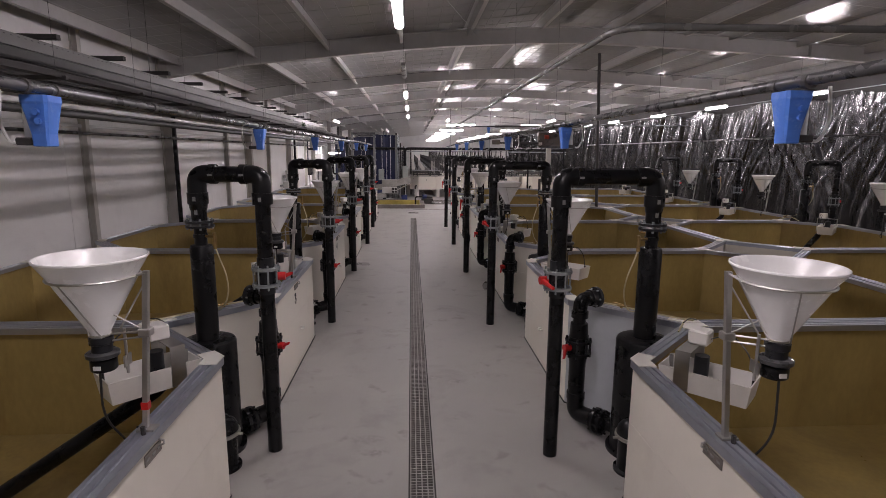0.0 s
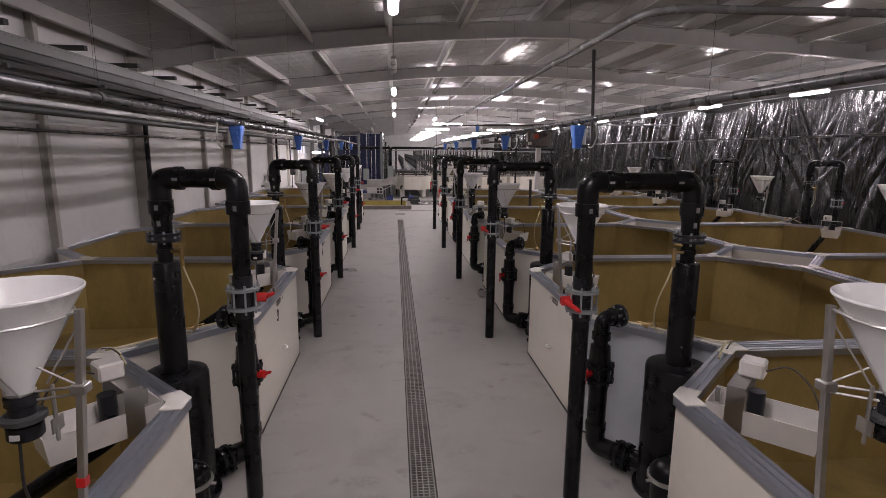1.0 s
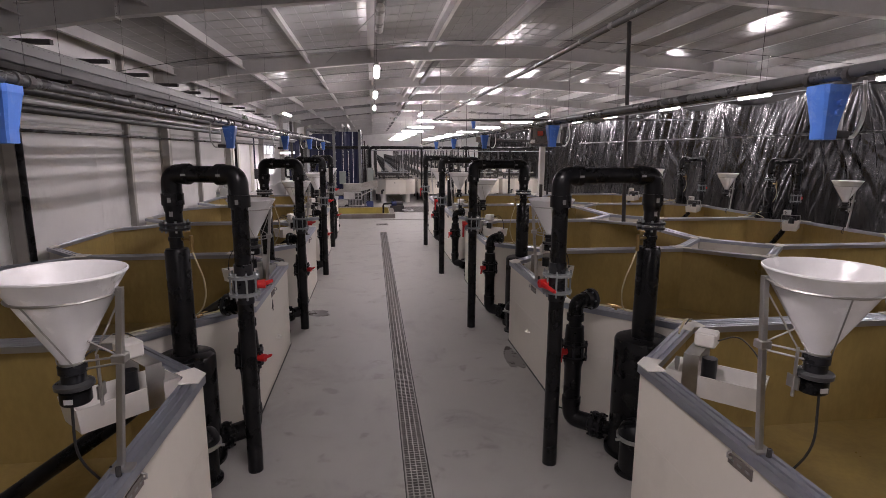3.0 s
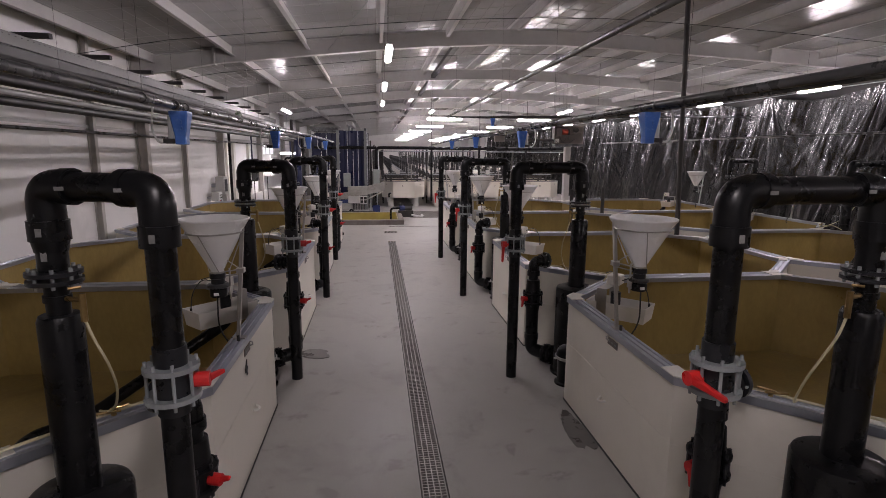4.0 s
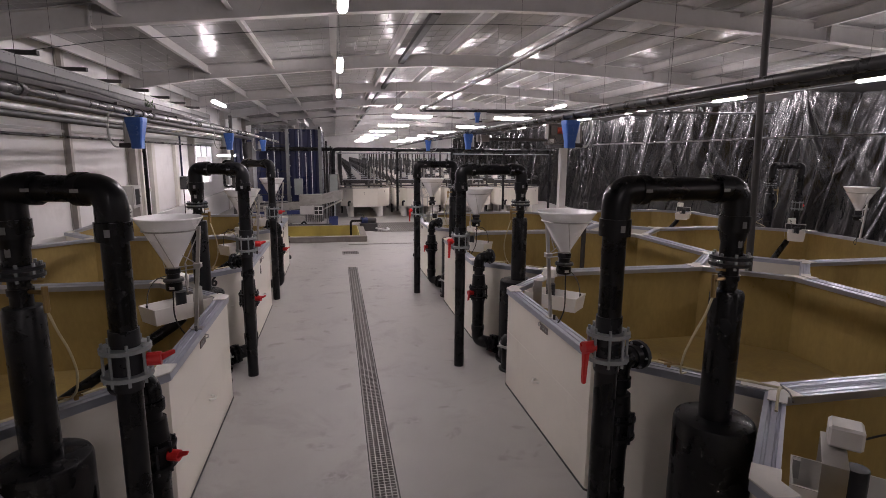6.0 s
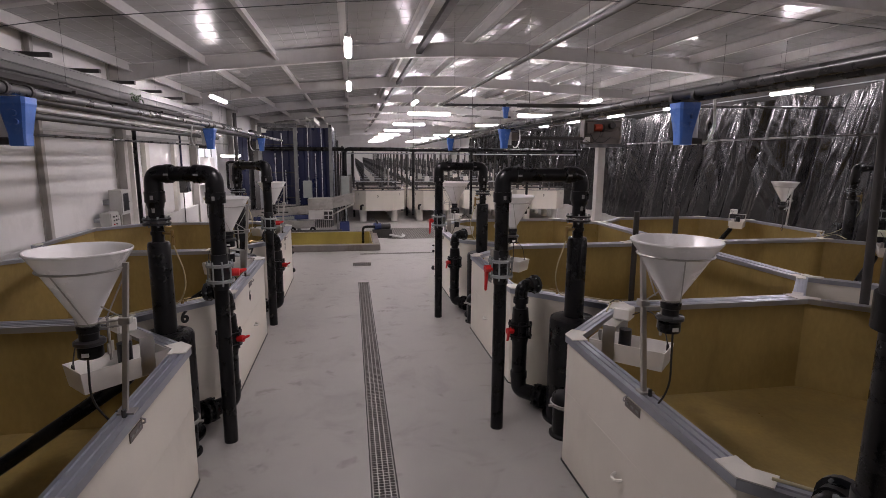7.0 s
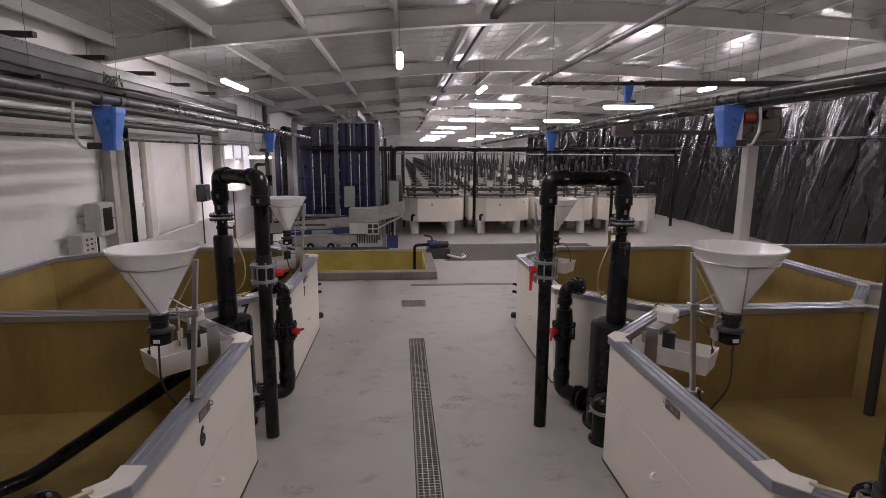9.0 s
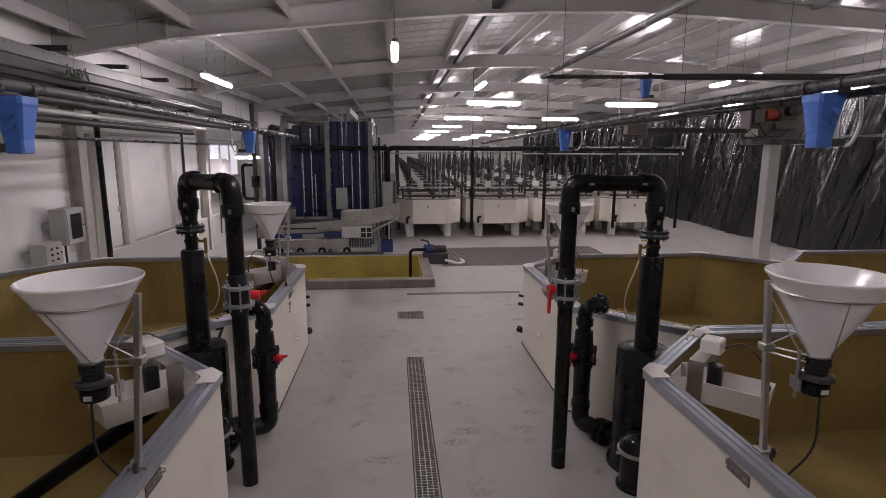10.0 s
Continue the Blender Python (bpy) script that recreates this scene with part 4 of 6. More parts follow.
    for i in range(8):
        q = 2 * math.pi * (i + 0.5) / 8
        part("bolt", C((px + 0.108 * math.cos(q), py + 0.108 * math.sin(q), 0.70), (px + 0.108 * math.cos(q), py + 0.108 * math.sin(q), 0.89), 0.0105, 6), DARKGREY, v)
    part("lever", handle((px, py), 0.795, (-s, -0.3, 0), (-s * 0.6, -0.5, 0.35) if s < 0 else (-0.3, -0.6, -0.8), 0.11), RED, v, "red valve lever")
    b = Vector((px, py, 0.13))
    c = Vector((x, y, 0.13))
    u = (c - b).normalized()
    bm = S([b + Vector((0, 0, 0.17)), b, b + u * 0.18], 0.080, 16, 0.13, 7)
    sweep(bm, [b + u * 0.16, c - u * 0.15], 0.060, 14)
    part("foot_elbow", bm, BLACK, root, smooth=True)
    w = b + u * 0.26
    fu = part("foot_union", sweep(bmesh.new(), [w - u * 0.06, w + u * 0.06], 0.078, 16), BLACK, root, "bolted black union", smooth=True)
    for k in (-0.032, 0.032):
        part("union_disc", C(w + u * (k - 0.014), w + u * (k + 0.014), 0.118, 18), BLACK, fu, smooth=True)
    e1, e2 = frame_of(u)
    for i in range(8):
        q = 2 * math.pi * i / 8
        o = 0.104 * (math.cos(q) * e1 + math.sin(q) * e2)
        part("bolt", C(w + o - u * 0.07, w + o + u * 0.07, 0.010, 6), BLACK, fu)
    # capped clean-out with a clamp ring
    kx, ky = x - s * 0.17, y - 0.31
    prof = [(0.145, 0.0), (0.145, 0.02), (0.118, 0.03), (0.118, 0.28), (0.134, 0.29), (0.134, 0.34)]
    prof += [(0.134 * math.cos(a), 0.34 + 0.12 * math.sin(a)) for a in (0.3, 0.6, 0.9, 1.2, 1.45)]
    c = part("clean_out", lathe(bmesh.new(), (kx, ky), prof, 20), BLACK, root, "domed clean-out cap", smooth=True)
    bm = lathe(bmesh.new(), (kx, ky), [(0.135, 0.298), (0.148, 0.301), (0.148, 0.327), (0.135, 0.330)], 20, closed=True)
    cyl(bm, (kx - s * 0.14, ky - 0.03, 0.314), (kx - s * 0.18, ky - 0.03, 0.314), 0.012, 6)
    part("clamp_ring", bm, STEEL, c, "steel clamp ring", smooth=True)
    return root


def cable_run(s):
    """Cream hoses and thin cables lying along the notch rims."""
    root = thing("rim_hose", "thin cream hose and cable draped along the tank rims", "hose", "hoses on the rims")
    h = CUT
    pts = [(s * 0.12, h - 0.06, 1.143), (s * 0.36, 0.50, 1.150), (s * 0.55, 0.31, 1.145), (s * 0.78, 0.06, 1.150), (s * 0.86, -0.06, 1.162), (s * 0.72, -0.16, 1.230), (s * 0.60, -0.28, 1.145)]
    part("hose", S(pts, 0.0085, 8, 0.08), HOSE, root, smooth=True)
    pts = [(s * 0.92, 0.03, 1.145), (s * 0.80, -0.10, 1.200), (s * 0.66, -0.30, 1.260), (s * 0.56, -0.42, 1.270)]
    part("cable", S(pts, 0.005, 6, 0.1), CABLE, root, smooth=True)
    bm = C((s * 0.40, 0.44, 1.135), (s * 0.40, 0.44, 1.175), 0.014, 8)
    cyl(bm, (s * 0.36, 0.44, 1.162), (s * 0.48, 0.40, 1.162), 0.008, 6)
    cyl(bm, (s * 0.33, 0.47, 1.185), (s * 0.41, 0.42, 1.175), 0.006, 6)
    part("tap", bm, BRASS, root, "small brass tap lying on the rim", smooth=True)
    return root


WALLS = [WALL0 + PITCH * k for k in range(TANKS + 1)]
lab = "black arched plastic pipe stand"
# plan places of the aisle leg and the inner leg of every stand, from its notch
STANDS_R = [((-0.40, -0.16), (0.385, -0.12)), ((-0.40, -0.16), (0.41, -0.06)), ((-0.41, -0.16), (0.35, -0.10)), ((-0.40, -0.16), (0.365, -0.08)), ((-0.39, -0.16), (0.305, -0.18))]
STANDS_L = [((0.17, -0.14), (-0.36, -0.085)), ((0.143, -0.14), (-0.40, 0.07)), ((0.106, -0.13), (-0.396, 0.026)), ((0.12, -0.20), (-0.40, -0.06)), ((0.03, -0.36), (-0.49, 0.205))]
POTS_L = [1.0, 0.94, 1.0, 1.0, 0.975]     # tops of the pots in the wall-side row
STANDS_B = [((0.25, -0.16), (-0.42, -0.12))] * 5
for f, s, places, first_k in ((FACE_R, 1, STANDS_R, 1), (FACE_L, -1, STANDS_L, 1), (FACE_B, -1, STANDS_B, 2)):
    dy = SHIFT_L if f == FACE_L else 0
    c = None
    for k in range(first_k, 6):
        out, inn = places[k - 1]
        drop = s > 0 and k >= 3
        m = pose(f, WALLS[k] + dy, 0)
        if f == FACE_B and k > first_k:
            copy_thing(b, m)
        else:
            b = pipe_stand(s, out, inn, drop, lab + (" with a hanging red lever" if drop else ", narrower, with level red levers" if f == FACE_L and k == 5 else " with level red levers"), POTS_L[k - 1] if f == FACE_L else 1.035)
            b.matrix_basis = m
        if c is None:
            c = cable_run(s)
            c.matrix_basis = m
        else:
            copy_thing(c, m)


# ---- feeders: funnel on a post, white tray and sensor box ----
def feeder(s, u, dy, r, low, ringed, top):
    """u, dy: how far the funnel's axis lies in over the tank and along the aisle from the post's foot; r: its radius; low: foot of the cone; ringed: height of the hoop; top: height of the brim."""
    root = thing("feeder_funnel", "white plastic feed funnel on a steel post with motor", "fish feeder", "feed funnels")
    cx, cy = s * u, dy
    hoop = 0.052 + (r - 0.060) * (ringed - low) / (top - 0.014 - low)
    outp = [(r - 0.004, top), (r, top + 0.003), (r + 0.004, top), (r + 0.004, top - 0.008), (r - 0.002, top - 0.014), (hoop + 0.005, ringed + 0.012), (hoop, ringed + 0.002), (0.050, low), (0.046, low - 0.02), (0.046, low - 0.06)]
    innp = [(0.040, low - 0.06), (0.044, low - 0.003), (hoop - 0.005, ringed + 0.006), (hoop, ringed + 0.015), (r - 0.008, top - 0.010)]
    part("funnel", lathe(bmesh.new(), (cx, cy), outp + innp, 48, closed=True), FUNNEL, root, smooth=True)
    pts = [(cx + (hoop + 0.007) * math.cos(a), cy + (hoop + 0.007) * math.sin(a), ringed) for a in [2 * math.pi * i / 36 for i in range(37)]]
    part("hoop", sweep(bmesh.new(), pts, 0.006, 6), STEEL, root, "steel wire hoop", smooth=True)
    # the post leans out a little over the aisle
    foot, head = Vector((s * 0.045, 0, 1.13)), Vector((s * -0.03, 0, ringed + 0.025))
    ax = (head - foot).normalized()
    bm = bmesh.new()
    rows = [[bm.verts.new(p + Vector((i * 0.0145, j * 0.0145, 0))) for i, j in ((-1, -0.8), (-0.8, -1), (0.8, -1), (1, -0.8), (1, 0.8), (0.8, 1), (-0.8, 1), (-1, 0.8))] for p in (foot, head)]
    bridge(bm, *rows)
    bm.faces.new(rows[0][::-1])
    bm.faces.new(rows[1])
    part("post", bm, STEEL, root)
    part("hoop_clip", S([head + Vector((0, -0.012, -0.012)), Vector((cx - s * (hoop + 0.005), cy, ringed))], 0.006, 6), STEEL, root)
    part("post_foot", B(foot.x - 0.035, foot.x + 0.055, -0.035, 0.035, 1.122, 1.134), STEEL, root)
    part("foot_bolt", C((foot.x + 0.012, -0.055, 1.12), (foot.x + 0.012, -0.055, 1.165), 0.012, 6), DULLDARK, root)
    for ang in (0.5, 2.5, 4.4):
        part("brace", C((cx + (hoop + 0.005) * math.cos(ang), cy + (hoop + 0.005) * math.sin(ang), ringed), (cx + 0.055 * math.cos(ang + 0.9), cy + 0.055 * math.sin(ang + 0.9), low - 0.025), 0.0036, 6), STEEL, root)
    mid = foot + (head - foot) * 0.63
    part("brace", C((cx + s * hoop * 0.9, cy - hoop * 0.45, ringed), mid, 0.0045, 6), STEEL, root)
    part("brace", C(head - ax * 0.05, (cx - s * 0.09, cy + 0.02, low + 0.005), 0.0045, 6), STEEL, root)
    for dz, z1 in ((0.0, low - 0.02), (-0.03, low - 0.055)):
        part("strut", C(mid + Vector((0, 0, dz)), (cx - s * 0.045, cy, z1), 0.0055, 6), STEEL, root)
    part("strut_block", B(mid.x - 0.03, mid.x + 0.03, -0.028, 0.028, mid.z - 0.025, mid.z + 0.015, bevel=0.004), STEEL, root)
    hx = (mid.x + cx) / 2
    part("side_rod", C((hx, cy + 0.01, low - 0.235), (hx, cy + 0.01, low + 0.005), 0.008, 6), STEEL, root)
    part("side_plate", B(hx - 0.004, hx + 0.004, cy - 0.02, cy + 0.05, low - 0.195, low - 0.135), STEEL, root)
    bm = lathe(bmesh.new(), (cx, cy), [(0.048, low - 0.070), (0.058, low - 0.065), (0.058, low - 0.031), (0.048, low - 0.027)], 20)
    lathe(bm, (cx, cy), [(0.050, low - 0.125), (0.050, low - 0.065)], 16)
    part("coupling", bm, DARKGREY, root, smooth=True)
    part("clamp_band", lathe(bmesh.new(), (cx, cy), [(0.049, low - 0.025), (0.052, low - 0.023), (0.052, low - 0.015), (0.049, low - 0.013)], 20, closed=True), STEEL, root, "steel hose clamp", smooth=True)
    part("spreader_disc", lathe(bmesh.new(), (cx, cy), [(0.072, low - 0.138), (0.080, low - 0.133), (0.080, low - 0.115), (0.070, low - 0.108)], 24), PIPEGREY, root, smooth=True)
    mo = part("motor", lathe(bmesh.new(), (cx, cy), [(0.058, low - 0.210), (0.064, low - 0.202), (0.064, low - 0.151), (0.054, low - 0.141)], 22), BLACK, root, "black drum motor", smooth=True)
    part("motor_label", B(cx - 0.018, cx + 0.018, cy - 0.0675, cy - 0.062, low - 0.192, low - 0.170), PALELABEL, mo, "pale label plate")
    part("cable", S([(cx, cy - 0.04, low - 0.205), (cx + s * 0.005, cy - 0.05, 1.22), (cx - s * 0.09, cy + 0.03, 1.0), (s * 0.13, 0.05, 1.05), (s * 0.10, 0.02, 1.125)], 0.006, 6, 0.1), CABLE, root, smooth=True)
    return root


def tray(s):
    root = thing("feed_tray", "white open plastic tray on a steel bracket inside the rim", "feed tray", "feed trays")
    # open box in one skin: outer and inner shell joined along the rim
    bm = bmesh.new()
    t = 0.008
    x0, x1, y0, y1, z0, z1 = -0.27, 0.33, -0.15, 0.15, 0.960, 1.100
    loops = []
    for d, z in ((0.02, z0), (0.0, z1), (t, z1), (t + 0.02, z0 + t)):
        loops.append([bm.verts.new((x, y, z + (0.02 if z == z1 and x in (x0 + d, x1 - d) else 0)))
                      for x, y in ((x0 + d, y0 + d), (x1 - d, y0 + d), (x1 - d, y1 - d), (x0 + d, y1 - d))])
    for r0, r1 in zip(loops, loops[1:]):
        bridge(bm, r0, r1)
    bm.faces.new(loops[0][::-1])
    bm.faces.new(loops[3])
    m = Matrix.Diagonal((s, 1, 1, 1)) @ (pose(0.48, 0.90, -0.03, 0, 0, -45) if s > 0 else pose(0.43, 0.90, 0, 0, 0, -45))
    part("tray", turned(bm, m), WHITEBOX, root)
    bm = B(-0.16, -0.06, -0.15, -0.145, 0.970, 1.260)
    box(bm, -0.16, -0.06, -0.145, 0.20, 1.255, 1.260)
    box(bm, -0.16, -0.06, 0.195, 0.20, 0.970, 1.255)
    part("bracket", turned(bm, m), STEEL, root, "folded stainless bracket")
    bm = B(-0.14, 0.0, 0.03, 0.17, 1.265, 1.370, bevel=0.012)
    part("sensor_box", turned(bm, m), WHITEBOX, root, "white sensor box")
    bm = C((-0.02, 0.0, 0.970), (-0.02, 0.0, 1.210), 0.05, 14)
    part("sensor_drum", turned(bm, m), DARKGREY, root, smooth=True)
    pts = [(0.0, 0.1, 1.310), (0.12, 0.14, 1.370), (0.26, 0.08, 1.270), (0.31, 0.02, 1.130)]
    part("cable", turned(S(pts, 0.005, 6, 0.08), m), CABLE, root, smooth=True)
    part("cable_gland", turned(C((0.31, 0.02, 1.060), (0.31, 0.02, 1.140), 0.011, 8), m), CABLE, root)
    # hanger arms to the rim
    bm = B(-0.26, -0.23, 0.05, 0.08, 1.05, 1.145)
    part("hanger", turned(bm, m), STEEL, root)
    return root


# along the aisle from the tank's middle; reach over the tank; nearer by; radius; foot of the cone
FEEDERS_R = [(-0.08, 0.18, -0.12, 0.244, 1.725), (-0.12, 0.18, -0.12, 0.258, 1.70), (-0.02, 0.14, -0.14, 0.254, 1.695), (-0.10, 0.09, -0.14, 0.247, 1.775), (-0.06, 0.175, -0.12, 0.257, 1.705), (-0.08, 0.2, -0.12, 0.265, 1.70)]
RAISED = [0.01, 0.01, 0.0, 0.042, 0.018, 0.01]      # how much higher the aisle-side funnels stand
FEEDERS_L = [(-0.02, 0.225, 0.0, 0.250, 1.675), (-0.07, 0.20, 0.0, 0.250, 1.675), (-0.12, 0.17, 0.0, 0.250, 1.675), (-0.06, 0.19, 0.0, 0.250, 1.675), (-0.10, 0.205, 0.0, 0.250, 1.69), (-0.05, 0.20, 0.0, 0.250, 1.68)]
FEEDERS_B = [(-0.1, 0.23, -0.05, 0.26, 1.675)] * 6
for f, s, rows, ks in ((FACE_R, 1, FEEDERS_R, range(TANKS)), (FACE_L, -1, FEEDERS_L, range(TANKS)), (FACE_B, -1, FEEDERS_B, range(1, TANKS))):
    dy = SHIFT_L if f == FACE_L else 0
    a = b = None
    for k in ks:
        along, reach, near, r, low = rows[k]
        m = pose(f + (0.08 if f == FACE_R and k == 4 else 0), CENTRE[k] + dy + along, 0)
        if f == FACE_B and a:
            copy_thing(a, m)
        else:
            lift = RAISED[k] if s > 0 else 0
            a = feeder(s, reach, near, r, low, lift + (1.985 if s > 0 else 1.965), 2.066 + lift)
            a.matrix_basis = m
            if f == FACE_L and k == 0:
                part("tape", B(-0.052, -0.016, -0.018, 0.018, 1.24, 1.28), RED, a, "red tape round the post")
        m = pose(f, CENTRE[k] + dy, 0)
        if b:
            copy_thing(b, m)
        else:
            b = tray(s)
            b.matrix_basis = m


# ---- overhead pipes, rails and hoppers ----
def long_pipe(name, label, pts, r, mat, rad=0.15, seg=14, clips=None, group=""):
    root = thing(name, label, "pipe", group)
    part("tube", S(pts, r, seg, rad), mat, root, smooth=True)
    if clips:
        p = Vector(pts[0])
        y = p.y + 0.7
        while y < clips:
            part("clip", C((p.x, y - 0.02, p.z), (p.x, y + 0.02, p.z), r + 0.006, seg), DULLDARK, root)
            part("hanger_wire", C((p.x, y, p.z + r), (p.x, y, roof_z(p.x) - 0.01), 0.0013, 5), PIPEGREY, root)
            y += 2.7
    return root


long_pipe("feed_pipe", "grey feed pipe hung over the tank row beside the wall", [(-1.69, -2.0, 2.865), (-1.69, 14.0, 2.865), (-1.69, 18.0, 2.90), (-1.69, 23.8, 2.875)], 0.025, PIPEGREY, clips=13)
long_pipe("feed_pipe", "grey feed pipe hung over the tank row beside the aisle", [(1.71, -2.0, 2.905), (1.71, 16.0, 2.92), (1.71, 18.2, 2.93), (1.71, 20.5, 2.90), (1.71, 26.4, 2.84)], 0.026, PIPEGREY, clips=15)
long_pipe("air_line", "thin dark pipe running just below the feed pipe", [(1.80, -2.0, 2.925), (1.80, 6.0, 2.918), (1.80, 8.4, 2.896), (1.80, 13.6, 2.898), (1.80, 16.0, 2.890), (1.80, 20.9, 2.88)], 0.018, PIPEGREY)
long_pipe("water_pipe", "pale water pipe hung near the panel wall", [(-2.68, -2.0, 2.925), (-2.68, 22.5, 2.925)], 0.022, GLOSSPIPE)
# black tube added as the shaded underside of the pale pipe above
long_pipe("water_pipe", "black tube standing for the shaded underside of the pale pipe", [(-2.70, -2.0, 2.870), (-2.70, 22.1, 2.870)], 0.03, CABLE)
long_pipe("water_pipe", "dark pipe hung near the panel wall", [(-2.81, -2.0, 3.025), (-2.81, 27.1, 3.025)], 0.04, CABLE)
long_pipe("water_pipe", "dark slim pipe hung near the panel wall", [(-3.23, -2.0, 3.145), (-3.23, 27.1, 3.145)], 0.03, CABLE)
long_pipe("water_pipe", "black pipe hung near the panel wall", [(-3.05, -2.0, 3.085), (-3.05, 27.1, 3.085)], 0.035, CABLE)
long_pipe("conduit", "thin grey conduit along the panel wall", [(-4.13, -2.0, 2.795), (-4.13, 27.1, 2.795)], 0.02, PIPEGREY)
long_pipe("conduit", "thin grey conduit in front of the plastic curtain", [(8.97, 3.1, 2.985), (8.97, 27.6, 2.985)], 0.022, PIPEGREY)
long_pipe("air_pipe", "pale grey pipe hung above the tanks, bending towards the curtain", [(11.0, 4.5, 3.60), (1.64, 4.72, 3.57), (1.68, 12.0, 3.57), (1.69, 21.7, 3.57)], 0.028, ROOFPIPE, rad=0.32)
root = long_pipe("cross_pipe", "dark pipe crossing above the tanks to the plastic curtain", [(1.69, 21.7, 3.57), (11.05, 21.7, 3.705)], 0.026, PIPEGREY)
part("sleeve", C((3.27, 21.7, 3.592), (6.28, 21.7, 3.636), 0.042, 12), DULLDARK, root, smooth=True)
for x in (1.95, 3.5, 4.9, 6.2, 7.9, 9.4):
    tagged(part("pipe_hanger", C((x, 21.7, 3.59 + 0.0145 * (x - 1.73)), (x, 21.7, roof_z(x) - 0.005), 0.003, 6), PIPEGREY), "thin rod holding the dark cross pipe", "hanger", "pipe hangers", "structure")

random.seed(5)
root = thing("cable_bundle", "bundle of dark cables and thin pipes on the tray", "cables")
for i in range(11):
    x, z = -4.22 + 0.06 * i + random.uniform(-0.02, 0.02), 3.36 + random.uniform(-0.05, 0.05)
    pts = [(x + random.uniform(-0.03, 0.03), y, z + random.uniform(-0.035, 0.02)) for y in range(-2, 29, 2)]
    part("cable", S(pts, random.choice((0.009, 0.013, 0.019)), 6), random.choice((CABLE, DULLDARK, CABLE)), root)


def cable_rail():
    """A perforated channel along the wall with stub brackets and hanger rods."""
    root = thing("cable_tray", "perforated galvanised channel carrying cables along the wall", "cable tray", kind="structure")
    x, z = -4.38, 3.785
    bm = B(x - 0.004, x + 0.004, -3, 29, z - 0.07, z + 0.07)
    box(bm, x - 0.11, x - 0.004, -3, 29, z + 0.062, z + 0.07)
    box(bm, x - 0.11, x - 0.004, -3, 29, z - 0.07, z - 0.062)
    part("channel", bm, CHANNEL, root)
    bm = bmesh.new()
    y = 0.0
    while y < 28:
        box(bm, x + 0.004, x + 0.0055, y, y + 0.03, z + 0.035, z + 0.045)
        y += 0.11
    part("perforation", bm, DULLDARK, root, kind="stuff")
    part("beam_web", B(x - 0.02, x - 0.008, -3, 29, 3.535, 3.705), WEB, root, "dark beam web")
    part("beam_web", B(x + 0.03, x + 0.042, -3, 29, 3.345, 3.515), WEB, root, "dark beam web")
    part("tray_sheet", B(x + 0.85, x + 1.05, -3, 28, 3.285, 3.297), DARKBOARD, root, "dark perforated cable tray")
    part("tray_edge", B(x + 1.05, x + 1.06, -3, 28, 3.265, 3.315), DARKBOARD, root)
    y = -1.6
    while y < 28:
        part("bracket", B(LEFT_WALL, x + 0.16, y - 0.04, y + 0.04, z + 0.10, z + 0.16), DULLDARK, root)
        part("tray_arm", B(x, x + 1.1, y - 0.02, y + 0.02, 3.245, 3.285), DULLDARK, root)
        part("hanger_rod", C((x + 1.0, y, 3.285), (x + 1.0, y, roof_z(x + 1.0) - 0.01), 0.0018, 5), PIPEGREY, root)
        y += 1.5
    return root


cable_rail()

random.seed(12)
bm = bmesh.new()
for i in range(26):
    p = Vector((-4.30, 22.65, 3.62)) + Vector((random.uniform(-0.02, 0.05), random.uniform(-0.22, 0.22), random.uniform(-0.1, 0.1)))
    pts = [p]
    for k in range(4):
        pts.append(pts[-1] + Vector((random.uniform(-0.03, 0.03), random.uniform(-0.09, 0.09), random.uniform(-0.09, 0.07))))
    sweep(bm, pts, 0.006, 5)
tagged(part("green_net", bm, GREENWEED), "tangle of dull green net caught on the cable beam", "net")


def hopper(s):
    root = thing("pipe_hopper", "blue plastic hopper clipped under the feed pipe", "hopper", "blue hoppers")
    rows = [(0.062, 0.062, 0.0), (0.062, 0.062, -0.03), (0.059, 0.058, -0.042), (0.038, 0.040, -0.172), (0.037, 0.039, -0.225), (0.032, 0.034, -0.228)]
    bm = bmesh.new()
    rings = []
    for hx, hy, z in rows:
        c = 0.2
        pts = [(hx, hy * (1 - c)), (hx * (1 - c), hy), (-hx * (1 - c), hy), (-hx, hy * (1 - c)), (-hx, -hy * (1 - c)), (-hx * (1 - c), -hy), (hx * (1 - c), -hy), (hx, -hy * (1 - c))]
        rings.append([bm.verts.new((x, y, z)) for x, y in pts])
    for a, b in zip(rings, rings[1:]):
        bridge(bm, a, b)
    bm.faces.new(rings[0])
    bm.faces.new(rings[-1][::-1])
    part("hopper_body", bm, BLUE, root)
    for z in (-0.075, -0.115):
        part("moulded_boss", C((0.012, -0.078 + 0.24 * (-z - 0.042), z), (0.012, -0.06 + 0.24 * (-z - 0.042), z), 0.014, 12), BLUE, root)
    part("discharge_tube", S([(-s * 0.066, 0.02, -0.03), (-s * 0.070, 0.02, -0.225)], 0.03, 12), PIPEWHITE, root, "pale discharge tube", smooth=True)
    part("actuator", B(-s * 0.08 - 0.045, -s * 0.08 + 0.035, -0.02, 0.05, -0.222, -0.187, bevel=0.006), DULLDARK, root)
    for y in (-0.1, 0.1):
        part("pipe_clip", C((0, y - 0.012, 0.034), (0, y + 0.012, 0.034), 0.033, 14), DULLDARK, root)
    part("cable", S([(-s * 0.09, 0.015, -0.20), (-s * 0.16, 0.015, -0.225), (-s * 0.21, 0.02, -0.13), (-s * 0.19, 0.02, 0.03)], 0.008, 8, 0.06), PIPEWHITE, root, smooth=True)
    return root


